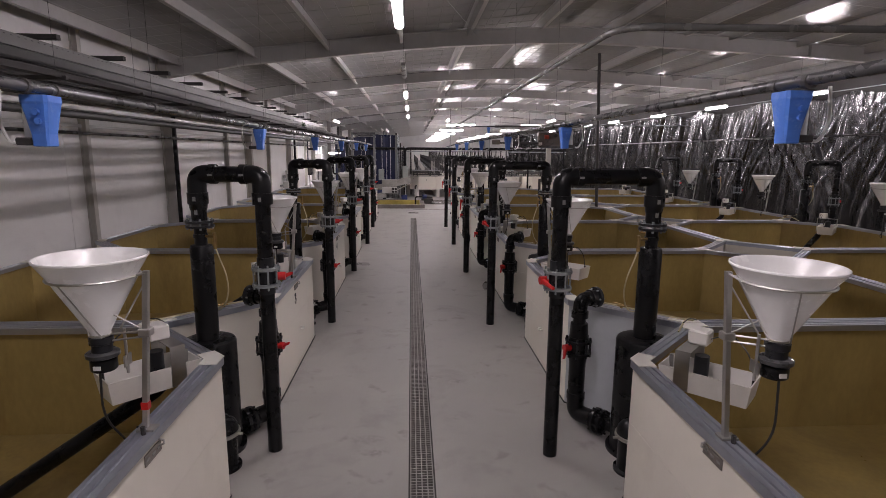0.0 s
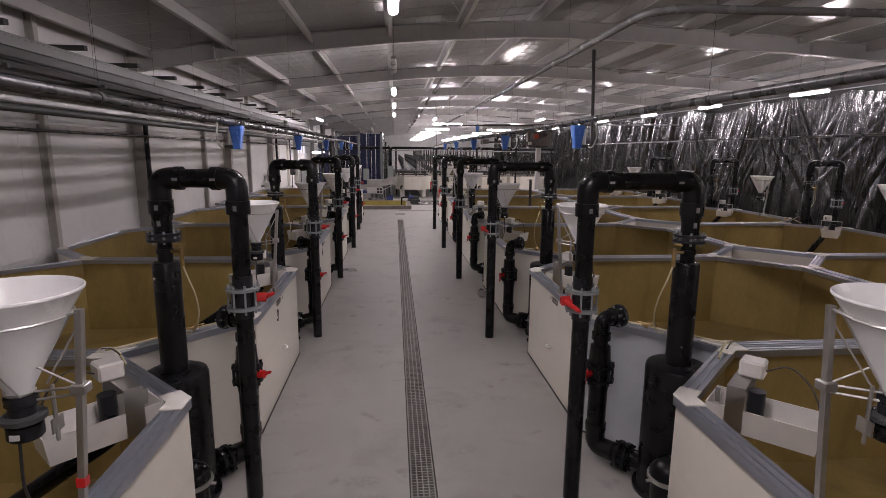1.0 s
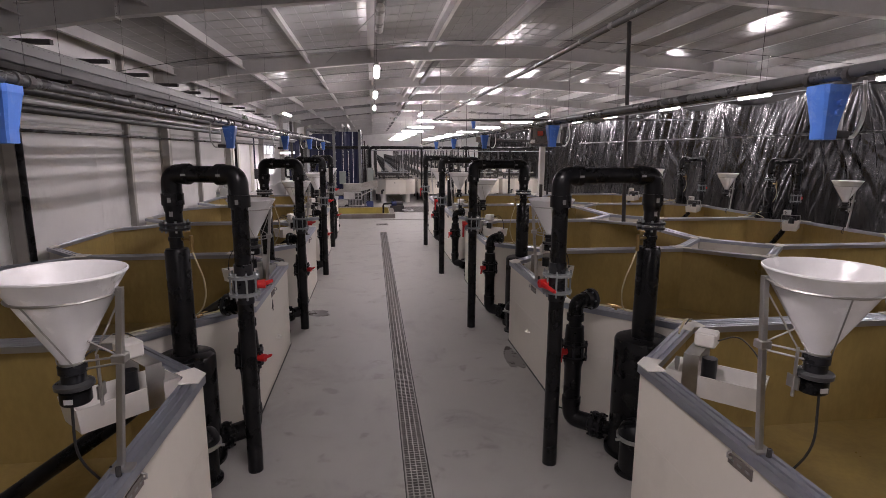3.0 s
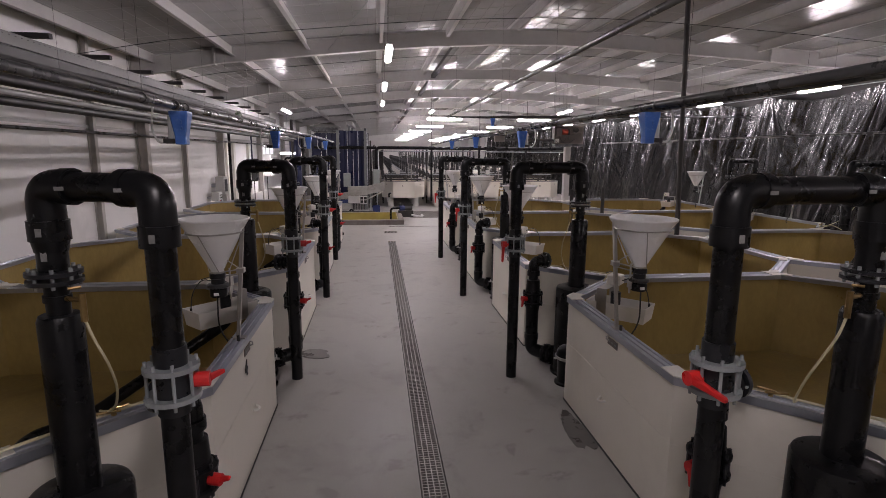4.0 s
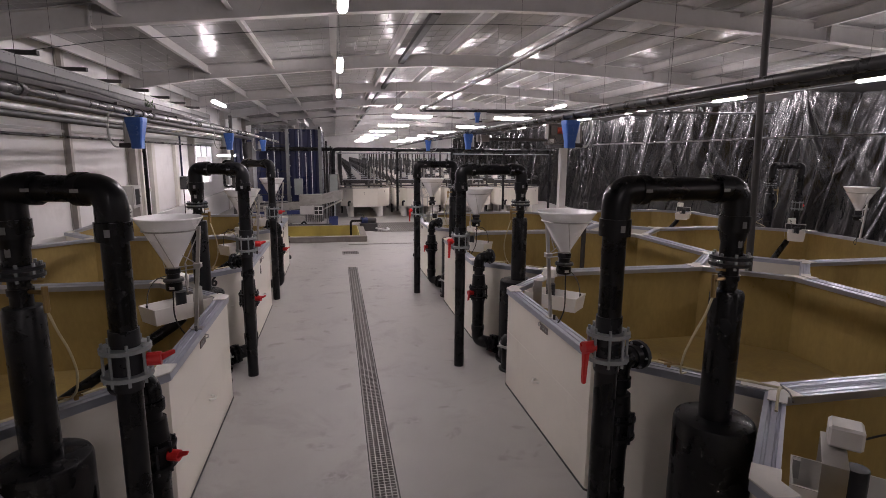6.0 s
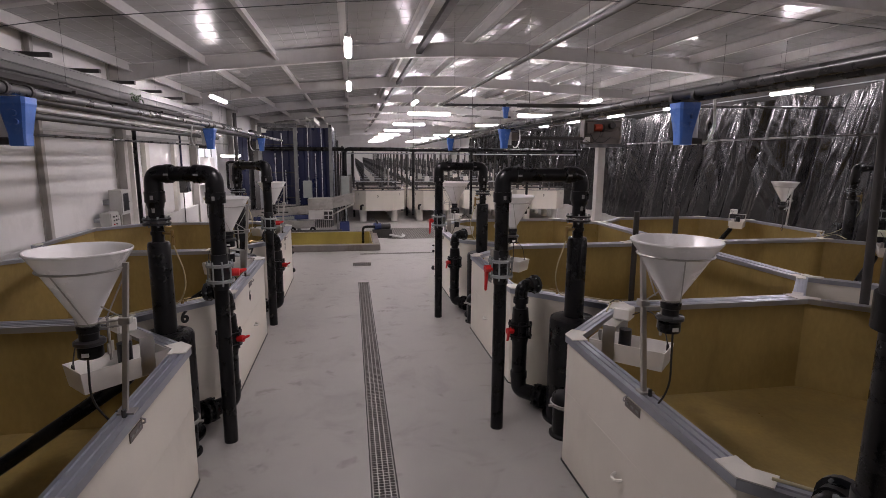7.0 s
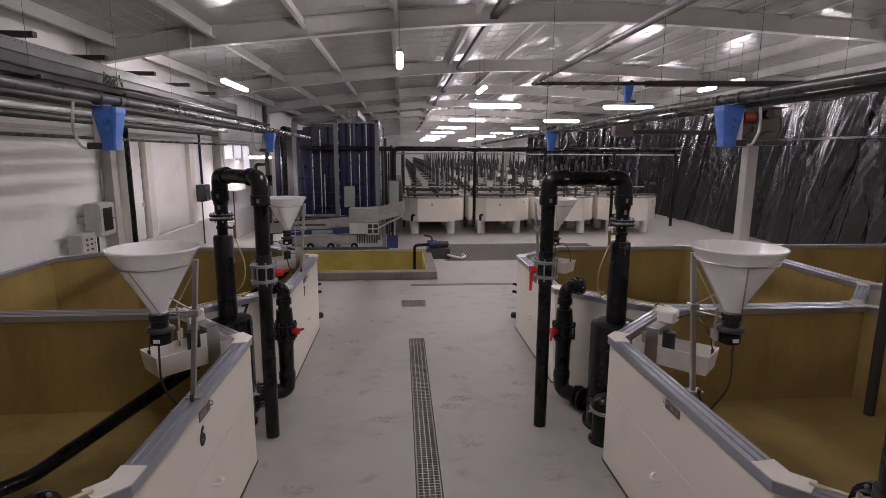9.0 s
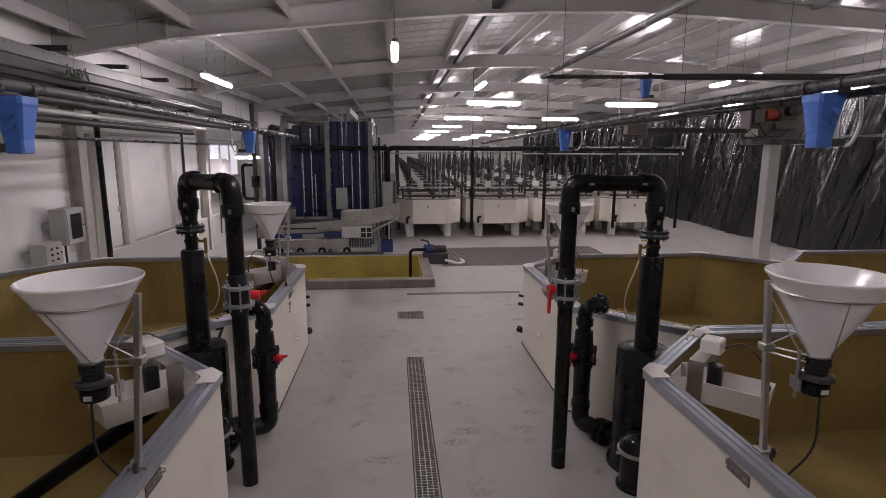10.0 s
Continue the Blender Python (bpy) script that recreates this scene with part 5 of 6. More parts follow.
for s, x, z in ((1, 1.71, 2.868), (-1, -1.69, 2.832)):
    a = hopper(-s)
    dy = SHIFT_L - 0.12 if s < 0 else -0.19
    for k in range(1, 6):
        copy_thing(a, pose(x, CENTRE[k] + dy - (0.1 if s < 0 and k > 1 else 0), z + (0 if k < 4 else 0.02)))
    a.matrix_basis = pose(x, CENTRE[0] + dy, z)
a = hopper(-1)
a.matrix_basis = pose(3.03, 21.7, 3.555)


# ---- lamps ----
def tube_lamp(lit, length=1.25, wide=0.05):
    root = thing("tube_lamp", "long hanging tube lamp, lit" if lit else "long hanging tube lamp, unlit", "lamp", "hanging tube lamps")
    h = length / 2
    part("housing", B(-0.042, 0.042, -h, h, 0.6 * wide, 0.07, bevel=0.01), CABINET, root)
    bm = bmesh.new()
    rows = [[(w * math.cos(a), y, w * 0.75 * math.sin(a)) for a in [2 * math.pi * i / 12 for i in range(12)]]
            for y, w in ((-h + 0.02, 0.6 * wide), (-h + 0.09, wide), (h - 0.09, wide), (h - 0.02, 0.6 * wide))]
    rows = [[bm.verts.new(p) for p in r] for r in rows]
    for r0, r1 in zip(rows, rows[1:]):
        bridge(bm, r0, r1)
    bm.faces.new(rows[0])
    bm.faces.new(rows[-1][::-1])
    part("diffuser", bm, TUBE if lit else UNLIT, root, "glowing diffuser" if lit else "")
    part("end_cap", B(-0.032, 0.032, h - 0.02, h, 0.03, 0.075), CABINET, root)
    part("end_cap", B(-0.032, 0.032, -h, -h + 0.02, 0.03, 0.075), CABINET, root)
    return root


LAMPS = [(-0.13, 2.2, 4.005, 0), (-0.13, -2.0, 4.005, 0), (-0.13, 6.3, 4.005, 0), (-0.13, 14.5, 4.005, 0), (-0.13, 18.6, 4.005, 0), (-0.13, 22.8, 4.005, 0),
         (1.82, 27.4, 4.125, 0),]
LAMPS += [(9.98, y, 4.075, 0) for y in (1.0, 5.2, 9.4, 13.7, 17.9, 22.1)] + [(9.75, y, 4.06, 0) for y in (26.3, 30.1, 34.0, 37.8)]
CROSS_LAMPS = [(x, 30.9 + 7.05 * i, 4.07, 90) for i in range(7) for x in (2.77, 6.96)]
UNLIT_LAMPS = [(-0.13, 10.5, 4.005, 0)]
SHORT_LAMPS = [(6.30, 24.5, 4.005, 0), (6.40, 25.57, 4.005, 0), (-4.13, 30.1, 2.49, 90)]
for lit, places, long in ((True, LAMPS, 1.25), (True, CROSS_LAMPS, 1.6), (True, SHORT_LAMPS, 0.66), (True, [(-3.38, 25.5, 3.92, 0)], 1.65), (False, UNLIT_LAMPS, 1.25)):
    first = tube_lamp(lit, long, 0.08 if long == 1.6 else 0.05)
    for i, (x, y, z, turn) in enumerate(places):
        m = pose(x, y, z, 0, 0, turn)
        ob = copy_thing(first, m) if i else first
        for d in (-0.32 * long, 0.32 * long):
            dx, dy = (d, 0) if turn else (0, d)
            part("hanging_rod", C((dx if not turn else 0, d, 0.085), (dx if not turn else 0, d, roof_z(x) - z - 0.005), 0.0022, 6), PIPEGREY, ob)
        if not i:
            first.matrix_basis = m
        if lit:
            sides = (-52, 52) if not turn and long == 1.25 else (0,)
            la = bpy.data.lights.new("tube_light", "AREA")
            la.shape, la.size, la.size_y = "RECTANGLE", 0.12, long - 0.1
            la.energy, la.color = LAMP_WATTS / len(sides) * (1.6 if z < 3 else 2.3 if turn else 1.2 if long > 1.5 else 0.65 if x > 9 else long / 1.25), LAMP_COLOUR
            for side in sides:
                lo = new("tube_light", la)
                lo.matrix_basis = m @ pose(side * 0.0009, 0, -0.045, 0, -side, 0)


# ---- poles and column ----
tagged(part("roof_pole", C((5.39, 15.56, 0), (5.19, 15.56, 5.30), 0.045, 14), DULLDARK, smooth=True), "dark round pole standing between the tanks", "pole")
tagged(part("roof_pole", C((5.42, 19.2, 0), (5.42, 19.2, 1.72), 0.045, 14), DULLDARK, smooth=True), "dark round pole standing between four tanks", "pole")
tagged(part("roof_pole", C((4.42, 18.75, 0.12), (4.42, 18.75, 1.70), 0.045, 14), DULLDARK, smooth=True), "dark round pole standing on a tank bottom", "pole")


def cabinet_column():
    root = thing("column", "white square steel column with a bracket on top", "column", kind="structure")
    x, y = 5.78, 23.0
    part("shaft", B(x - 0.09, x + 0.09, y - 0.09, y + 0.09, 0.0, 2.78, bevel=0.006), PAINTED, root)
    part("base_plate", B(x - 0.16, x + 0.16, y - 0.16, y + 0.16, 0.0, 0.015), GALV, root)
    part("bracket", B(x - 0.45, x + 0.55, y - 0.14, y + 0.14, 2.78, 2.86), PIPEGREY, root)
    part("arm", B(x - 2.1, x - 0.45, y - 0.03, y + 0.03, 2.95, 3.02), DULLDARK, root)
    return root


cabinet_column()
root = thing("motor_cabinet", "open grey steel cabinet with an orange motor and hoses", "cabinet")
bm = bmesh.new()
x, y = 5.78, 23.0
box(bm, x - 0.48, x + 0.56, y + 0.10, y + 0.125, 2.86, 3.42)
box(bm, x - 0.48, x - 0.455, y - 0.1, y + 0.1, 2.98, 3.42)
box(bm, x - 0.455, x + 0.56, y - 0.04, y + 0.1, 3.40, 3.42)
part("shell", bm, BROWNBOX, root)
part("motor", C((x - 0.20, y - 0.02, 3.24), (x - 0.02, y - 0.02, 3.24), 0.085, 18), ORANGE, root, "dull red motor", smooth=True)
part("motor_flange", C((x - 0.02, y - 0.02, 3.24), (x + 0.03, y - 0.02, 3.24), 0.10, 18), DULLDARK, root, smooth=True)
part("gearbox", B(x - 0.40, x - 0.22, y - 0.08, y + 0.09, 3.10, 3.36, bevel=0.012), BROWNBOX, root)
part("fan_housing", C((x + 0.28, y - 0.02, 3.30), (x + 0.28, y + 0.09, 3.30), 0.075, 16), DULLDARK, root, smooth=True)
part("drive_plate", B(x + 0.05, x + 0.42, y + 0.03, y + 0.09, 3.02, 3.10), BROWNBOX, root)
part("relay_box", B(x - 0.42, x - 0.30, y - 0.06, y + 0.09, 2.90, 3.02, bevel=0.006), WHITEBOX, root)
part("hose", S([(x + 0.03, y - 0.03, 3.2), (x + 0.22, y - 0.08, 3.16), (x + 0.42, y - 0.08, 3.30), (x + 0.48, y - 0.06, 3.02), (x + 0.40, y - 0.05, 2.88)], 0.022, 10, 0.1), BROWNBOX, root, smooth=True)
part("cable", S([(x - 0.3, y - 0.05, 3.1), (x - 0.2, y - 0.1, 2.9), (x + 0.02, y - 0.11, 2.89), (x + 0.2, y - 0.08, 3.02)], 0.008, 6, 0.08), CABLE, root, smooth=True)
part("cable", S([(x - 0.05, y - 0.08, 3.17), (x - 0.1, y - 0.11, 3.0), (x - 0.3, y - 0.11, 2.87), (x - 0.42, y - 0.08, 2.95)], 0.006, 6, 0.08), CABLE, root, smooth=True)
tagged(part("junction_box", B(3.38, 3.70, 22.95, 23.1, 2.92, 3.10, bevel=0.008), BROWNBOX), "brown metal box on the end of a steel arm", "junction box")

# ---- wall cabinets on the panel wall ----
def wall_cabinet(y, z, w, h, d, mat, label, windowed=False, pipes=True):
    root = thing("wall_cabinet", label, "control box")
    x = LEFT_WALL + 0.13
    part("box", B(x, x + d, y - w / 2, y + w / 2, z, z + h, bevel=0.01), mat, root)
    part("back_rail", B(LEFT_WALL, x, y - w / 2 + 0.03, y + w / 2 - 0.03, z + h * 0.4, z + h * 0.6), GALV, root)
    dr = part("door", B(x + d + 0.001, x + d + 0.016, y - w / 2 + 0.012, y + w / 2 - 0.012, z + 0.012, z + h - 0.012, bevel=0.004), mat, root)
    part("latch", C((x + d + 0.016, y + w * 0.38, z + h * 0.5), (x + d + 0.03, y + w * 0.38, z + h * 0.5), 0.012, 8), DULLDARK, dr)
    if windowed:
        part("window", B(x + d + 0.017, x + d + 0.021, y - w * 0.3, y + w * 0.3, z + h * 0.15, z + h * 0.85), DARKGREY, dr, "dark inspection window")
    if pipes:
        part("conduit", C((x + 0.06, y, 0.3), (x + 0.06, y, z), 0.016, 8), CABLE, root)
    return root


wall_cabinet(23.48, 1.25, 0.46, 0.54, 0.24, CABINET, "grey control box with a windowed door on the wall", True)
b = wall_cabinet(22.95, 1.02, 0.40, 0.33, 0.20, CABINET, "small grey push-button box on the wall", False)
for i in range(2):
    for j in range(3):
        part("button", C((LEFT_WALL + 0.345, 22.88 + 0.12 * i, 1.1 + 0.08 * j), (LEFT_WALL + 0.365, 22.88 + 0.12 * i, 1.1 + 0.08 * j), 0.016, 10), (RED if (i, j) == (0, 0) else DULLDARK), b)
tagged(part("downpipe", S([(LEFT_WALL + 0.03, 28.85, 3.2), (LEFT_WALL + 0.03, 28.85, 1.75), (LEFT_WALL + 0.05, 29.3, 1.5)], 0.03, 12, 0.12), BLUEPIPE, smooth=True), "dark blue pipe running down the panel wall", "pipe")
wall_cabinet(28.3, 1.40, 0.4, 0.42, 0.2, PIPEGREY, "blue-grey switch box on the wall")
wall_cabinet(30.9, 1.50, 0.8, 0.95, 0.3, WALLPANEL, "tall white control cabinet on the wall", False)
for y in (12.48, 24.55):
    tagged(part("downpipe", C((LEFT_WALL + 0.28, y, 0.0), (LEFT_WALL + 0.28, y, 3.3), 0.045, 12), BLACK, smooth=True), "black pipe running down beside a wall column", "pipe", "wall downpipes")


def door_frame():
    """A narrow and a wide sliding leaf between white posts, standing on the plinth."""
    root = thing("door_1", "closed white sliding door of two leaves in the panel wall", "door", kind="structure")
    x = LEFT_WALL + 0.05
    for y0, y1 in ((24.72, 24.88), (25.56, 25.82), (27.82, 28.06)):
        part("door_post", B(LEFT_WALL + 0.002, x + 0.10, y0, y1, 0.0, 2.84, bevel=0.006), PLATE, root)
    part("door_head", B(LEFT_WALL + 0.002, x + 0.07, 24.6, 28.2, 2.842, 2.93, bevel=0.006), PAINTED, root)
    for y0, y1 in ((24.885, 25.50), (25.825, 27.815)):
        part("door_leaf", B(LEFT_WALL + 0.004, x, y0, y1, 0.90, 2.838, bevel=0.006), WALLPANEL, root)
    part("door_gap", B(LEFT_WALL + 0.004, x - 0.02, 25.50, 25.56, 0.90, 2.838), DULLDARK, root, "dark gap between the leaves")
    part("handle", B(x, x + 0.04, 25.42, 25.46, 1.52, 1.62, bevel=0.006), PLATE, root)
    for z in (1.75, 2.15):
        part("latch", B(x, x + 0.05, 24.86, 24.94, z, z + 0.03), DULLDARK, root)


door_frame()
tagged(part("plinth", B(LEFT_WALL + 0.065, LEFT_WALL + 0.16, 24.9, 40.0, 0.0, 0.88, bevel=0.01), PAINTED), "low pale plinth along the foot of the wall", "plinth", kind="structure")


def window(y0, y1, z0, z1):
    root = thing("window_1", "bright daylit strip window in the panel wall", "window", kind="structure")
    x = LEFT_WALL
    n = 3
    for i in range(n):
        a, b = y0 + (y1 - y0) * i / n, y0 + (y1 - y0) * (i + 1) / n
        part("pane", B(x + 0.004, x + 0.012, a + 0.03, b - 0.03, z0 + 0.03, z1 - 0.03), DAYPANE, root, "pale daylit pane")
        part("mullion", B(x + 0.002, x + 0.05, a - 0.03, a + 0.03, z0, z1), PAINTED, root)
    part("mullion", B(x + 0.002, x + 0.05, y1 - 0.03, y1 + 0.03, z0, z1), PAINTED, root)
    part("window_sill", B(x, x + 0.08, y0 - 0.05, y1 + 0.05, z0 - 0.05, z0), PAINTED, root)
    part("window_head", B(x, x + 0.05, y0 - 0.05, y1 + 0.05, z1, z1 + 0.05), PAINTED, root)


window(30.75, 33.5, 1.9, 2.86)
sky_light = bpy.data.lights.new("window_daylight", "AREA")
sky_light.shape, sky_light.size, sky_light.size_y, sky_light.energy, sky_light.color = "RECTANGLE", 2.7, 0.9, 15.0, (0.95, 0.97, 1.0)
new("window_daylight", sky_light).matrix_basis = pose(LEFT_WALL + 0.06, 32.1, 2.38, 0, -90, 0) @ pose(0, 0, 0, 0, 0, 90)

# ---- pump pit ----
root = thing("pump_pit", "sunken pit with olive lining and a stained concrete kerb", "pit", kind="structure")
x0, x1, y0, y1 = PIT
for a in ((x0 - 0.2, x1 + 0.2, y0 - 0.2, y0), (x0 - 0.2, x1 + 0.2, y1, y1 + 0.2), (x1, x1 + 0.2, y0, y1), (x0 - 0.2, x0, y0, y1)):
    part("kerb", B(*a, 0.0, 0.17, bevel=0.012), DARK_CONCRETE, root, "stained concrete kerb")
for a in ((x0, x1, y1 - 0.02, y1), (x0, x1, y0, y0 + 0.02), (x1 - 0.02, x1, y0 + 0.02, y1 - 0.02), (x0, x0 + 0.02, y0 + 0.02, y1 - 0.02)):
    part("lining", B(*a, -0.95, 0.171), PITLINE, root)
part("pit_floor", B(x0 + 0.02, x1 - 0.02, y0 + 0.02, y1 - 0.02, -0.97, -0.95), PITLINE, root)

root = thing("pump", "small blue pump with black suction pipe beside the pit", "pump")
part("casing", C((0.55, 27.55, 0.36), (0.75, 27.6, 0.36), 0.11, 18), CRATEBLUE, root, smooth=True)
part("motor", C((0.75, 27.6, 0.36), (1.05, 27.68, 0.34), 0.085, 16), DULLDARK, root, smooth=True)
part("foot", B(0.5, 1.1, 27.45, 27.75, 0.0, 0.26, bevel=0.01), DULLDARK, root)
part("suction_pipe", S([(0.58, 27.5, 0.36), (0.2, 27.45, 0.36), (0.2, 27.45, -0.8)], 0.04, 12, 0.1), BLACK, root, smooth=True)
part("outlet_pipe", S([(0.66, 27.55, 0.42), (0.62, 27.4, 0.58), (0.45, 27.35, 0.62)], 0.022, 10, 0.08), DULLDARK, root, smooth=True)
part("delivery_pipe", S([(1.0, 27.5, 0.1), (1.35, 27.2, 0.06), (1.5, 27.45, 0.06), (1.45, 27.75, 0.06)], 0.03, 10, 0.1), PIPEWHITE, root, smooth=True)
root = thing("floor_pipe", "dark rusty pipe lying on low stands behind the pit", "pipe")
part("tube", C((-3.0, 28.35, 0.11), (-0.45, 28.35, 0.11), 0.06, 16), DULLDARK, root, smooth=True)
for x in (-2.6, -1.7, -0.8):
    part("stand", B(x - 0.05, x + 0.05, 28.27, 28.43, 0.0, 0.055), DULLDARK, root)


# ---- sloping drum conveyor in front of the blue filter ----
root = thing("conveyor", "grey steel conveyor trough sloping up to a discharge chute", "conveyor")
def sloped(x0, x1, za, zb, y0, y1, h, mat, name, label=""):
    bm = bmesh.new()
    vs = [bm.verts.new((x, y, z)) for y in (y0, y1) for x, z in ((x0, za), (x1, zb), (x1, zb + h), (x0, za + h))]
    for f in ((0, 1, 2, 3), (7, 6, 5, 4), (0, 4, 5, 1), (1, 5, 6, 2), (2, 6, 7, 3), (3, 7, 4, 0)):
        bm.faces.new([vs[i] for i in f])
    return part(name, bm, mat, root, label)
sloped(-3.7, -1.5, 0.45, 0.63, 29.0, 29.03, 0.27, DUSTY, "side_plate")
sloped(-3.7, -1.5, 0.45, 0.63, 29.45, 29.48, 0.27, PIPEGREY, "side_plate")
sloped(-3.7, -0.8, 0.42, 0.66, 29.03, 29.45, 0.03, DULLDARK, "belt")
sloped(-3.3, -1.56, 0.40, 0.45, 28.97, 28.995, 0.14, CRATEBLUE, "guard_strip", "dark blue guard strip")
sloped(-2.57, -2.01, 0.43, 0.45, 28.955, 28.968, 0.10, GREENGREY, "guard_plate", "pale blue-grey plate on the guard")
sloped(-3.2, -1.38, 0.12, 0.15, 28.93, 29.0, 0.25, DUSTY, "lower_beam")
part("printed_strip", B(-3.05, -2.2, 28.985, 28.999, 0.66, 0.70), INK, root, "black printed strip")
sloped(-1.55, -0.77, 0.75, 0.77, 28.88, 29.48, 0.37, DUSTY, "drive_cover", "pale drive cover")
part("drive_box", B(-1.54, -1.07, 28.88, 29.4, 0.44, 0.745, bevel=0.008), PAINTED, root, "pale drive box")
fan = part("fan_panel", B(-1.06, -0.75, 28.88, 28.92, 0.42, 0.745), PAINTED, root, "pale panel with four dark fan openings")
for fx in (-0.98, -0.83):
    for fz in (0.51, 0.65):
        part("fan_opening", B(fx - 0.06, fx + 0.06, 28.872, 28.879, fz - 0.055, fz + 0.055), INK, fan)
for k in range(9):
    part("cooling_fin", B(-1.36 + 0.068 * k, -1.34 + 0.068 * k, 28.95, 29.3, 0.16, 0.40), DULLDARK, root)
sloped(-0.765, -0.02, 0.79, 0.97, 28.95, 28.98, 0.34, DUSTY, "chute", "dusty grey discharge chute")
sloped(-0.765, -0.02, 0.79, 0.97, 29.46, 29.49, 0.34, DUSTY, "chute")
sloped(-0.765, -0.02, 0.58, 0.93, 28.985, 29.455, 0.03, BROWNBOX, "chute_floor")
sloped(-0.74, -0.05, 0.58, 0.92, 28.955, 28.98, 0.05, STEEL, "chute_rib")
for x in (-3.14, -2.61, -2.06, -1.42):
    w = part("wheel", C((x, 28.86, 0.10), (x, 28.91, 0.10), 0.10, 18), BLACK, root, smooth=True)
    part("hub", C((x, 28.85, 0.10), (x, 28.859, 0.10), 0.035, 12), GALV, w, smooth=True)
    part("axle", C((x, 28.911, 0.10), (x, 29.3, 0.10), 0.02, 8), DULLDARK, root)
for x in (-3.3, -1.9, -0.6):
    for y in (29.03, 29.45):
        part("leg", B(x - 0.03, x + 0.03, y - 0.03, y + 0.03, 0, 0.50 + 0.1 * (x + 3.3)), DARKGALV, root)
for x, y in ((-0.38, 29.3),):
    root = thing("crate", "blue plastic crate on the floor under the conveyor", "crate", "blue crates")
    part("wall", B(x - 0.16, x + 0.16, y - 0.2, y - 0.18, 0, 0.3), CRATEBLUE, root)
    part("wall", B(x - 0.16, x + 0.16, y + 0.18, y + 0.2, 0, 0.3), CRATEBLUE, root)
    part("wall", B(x - 0.16, x - 0.14, y - 0.18, y + 0.18, 0, 0.3), CRATEBLUE, root)
    part("wall", B(x + 0.14, x + 0.16, y - 0.18, y + 0.18, 0, 0.3), CRATEBLUE, root)
    part("base", B(x - 0.14, x + 0.14, y - 0.18, y + 0.18, 0.0, 0.02), CRATEBLUE, root)


# ---- blue trickle filter in a galvanised frame ----
root = thing("filter_tower", "tall filter tower with dark blue sheets in a galvanised frame", "water filter")
root.matrix_basis = pose(-0.17, 0, 0)
def sheet(x0, x1, y, z0, z1, n):
    """One folded sheet: a trapezoid profile along x."""
    pts = []
    for i in range(n):
        a, b = x0 + (x1 - x0) * i / n, x0 + (x1 - x0) * (i + 1) / n
        w = (b - a) * 0.12
        pts += [(a + w, y - 0.03 * (i % 2)), (b - w, y - 0.03 * (i % 2))]
    return prism(bmesh.new(), pts + [(x, yy + 0.012) for x, yy in pts[::-1]], z0, z1)
part("blue_sheet", sheet(-2.95, -1.9, 31.1, 0.75, 3.4, 4), FILTERBLUE, root)
part("blue_sheet", sheet(-1.82, -0.62, 30.7, 0.75, 3.5, 5), FILTERBLUE, root)
bm = sheet(-4.6, -0.62, 34.6, 0.7, 3.45, 20)
part("blue_sheet", bm, FILTERBLUE, root)
part("blue_sheet", turned(sheet(30.72, 34.57, 0.0, 0.75, 3.5, 14), Matrix(((0, 1, 0, -0.62), (1, 0, 0, 0), (0, 0, 1, 0), (0, 0, 0, 1)))), FILTERBLUE, root)
for x, y in ((-3.06, 30.5), (-1.86, 30.5), (-0.66, 30.55), (-3.06, 33.5), (-0.6, 33.5), (-1.86, 33.5)):
    part("frame_post", B(x - 0.06, x + 0.06, y - 0.06, y + 0.06, 0, 3.5), DARKGALV, root)
for y in (30.5, 33.5):
    part("frame_beam", B(-3.1, -1.8, y - 0.06, y + 0.06, 3.5, 3.62), PIPEGREY, root)
    part("frame_beam", B(-3.1, -0.55, y - 0.05, y + 0.05, 0.62, 0.74), PIPEGREY, root)
for x in (-3.06, -0.66):
    part("frame_beam", B(x - 0.05, x + 0.05, 30.5, 33.5, 3.5, 3.6), PIPEGREY, root)
for x, y, z0, z1 in ((-2.38, 30.9, 0.8, 3.3), (-2.27, 30.85, 0.8, 2.0), (-2.62, 30.9, 0.9, 2.6), (-1.45, 30.64, 0.76, 3.48), (-0.98, 30.64, 0.76, 3.48), (-0.66, 30.64, 0.76, 3.5), (-1.2, 30.64, 1.0, 2.6)):
    part("trim_bar", B(x - 0.014, x + 0.014, y, y + 0.02, z0, z1), TRIM, root, "bright metal trim")
for y in (31.4, 32.3, 33.3, 34.3):
    part("trim_bar", B(-0.612, -0.58, y, y + 0.03, 0.76, 3.45), TRIM, root, "bright metal trim")
for z in (1.0, 1.42, 1.9, 2.9):
    part("tie_bar", B(-3.0, -1.9, 30.94, 30.96, z, z + 0.025), DULLDARK, root)
for k in range(6):
    part("frame_clamp", B(-1.80 + 0.02, -1.78 + 0.02, 30.42, 30.44, 0.9 + 0.4 * k, 0.96 + 0.4 * k), TRIM, root)
# white colour stands for strong light on this galvanised tray
part("top_tray", B(-1.5, -1.2, 30.6, 34.0, 3.72, 3.74), PAINTED, root, "galvanised cable tray on the tower, whitened for the light on it")
part("top_tray_side", B(-1.22, -1.2, 30.6, 34.0, 3.74, 3.88), PAINTED, root)
part("top_tray_side", B(-1.5, -1.48, 30.6, 34.0, 3.74, 3.88), PAINTED, root)
part("tray_foot", B(-1.4, -1.3, 30.7, 30.76, 3.5, 3.72), DARKGALV, root)
part("tray_foot", B(-1.4, -1.3, 33.44, 33.5, 3.55, 3.72), DARKGALV, root)
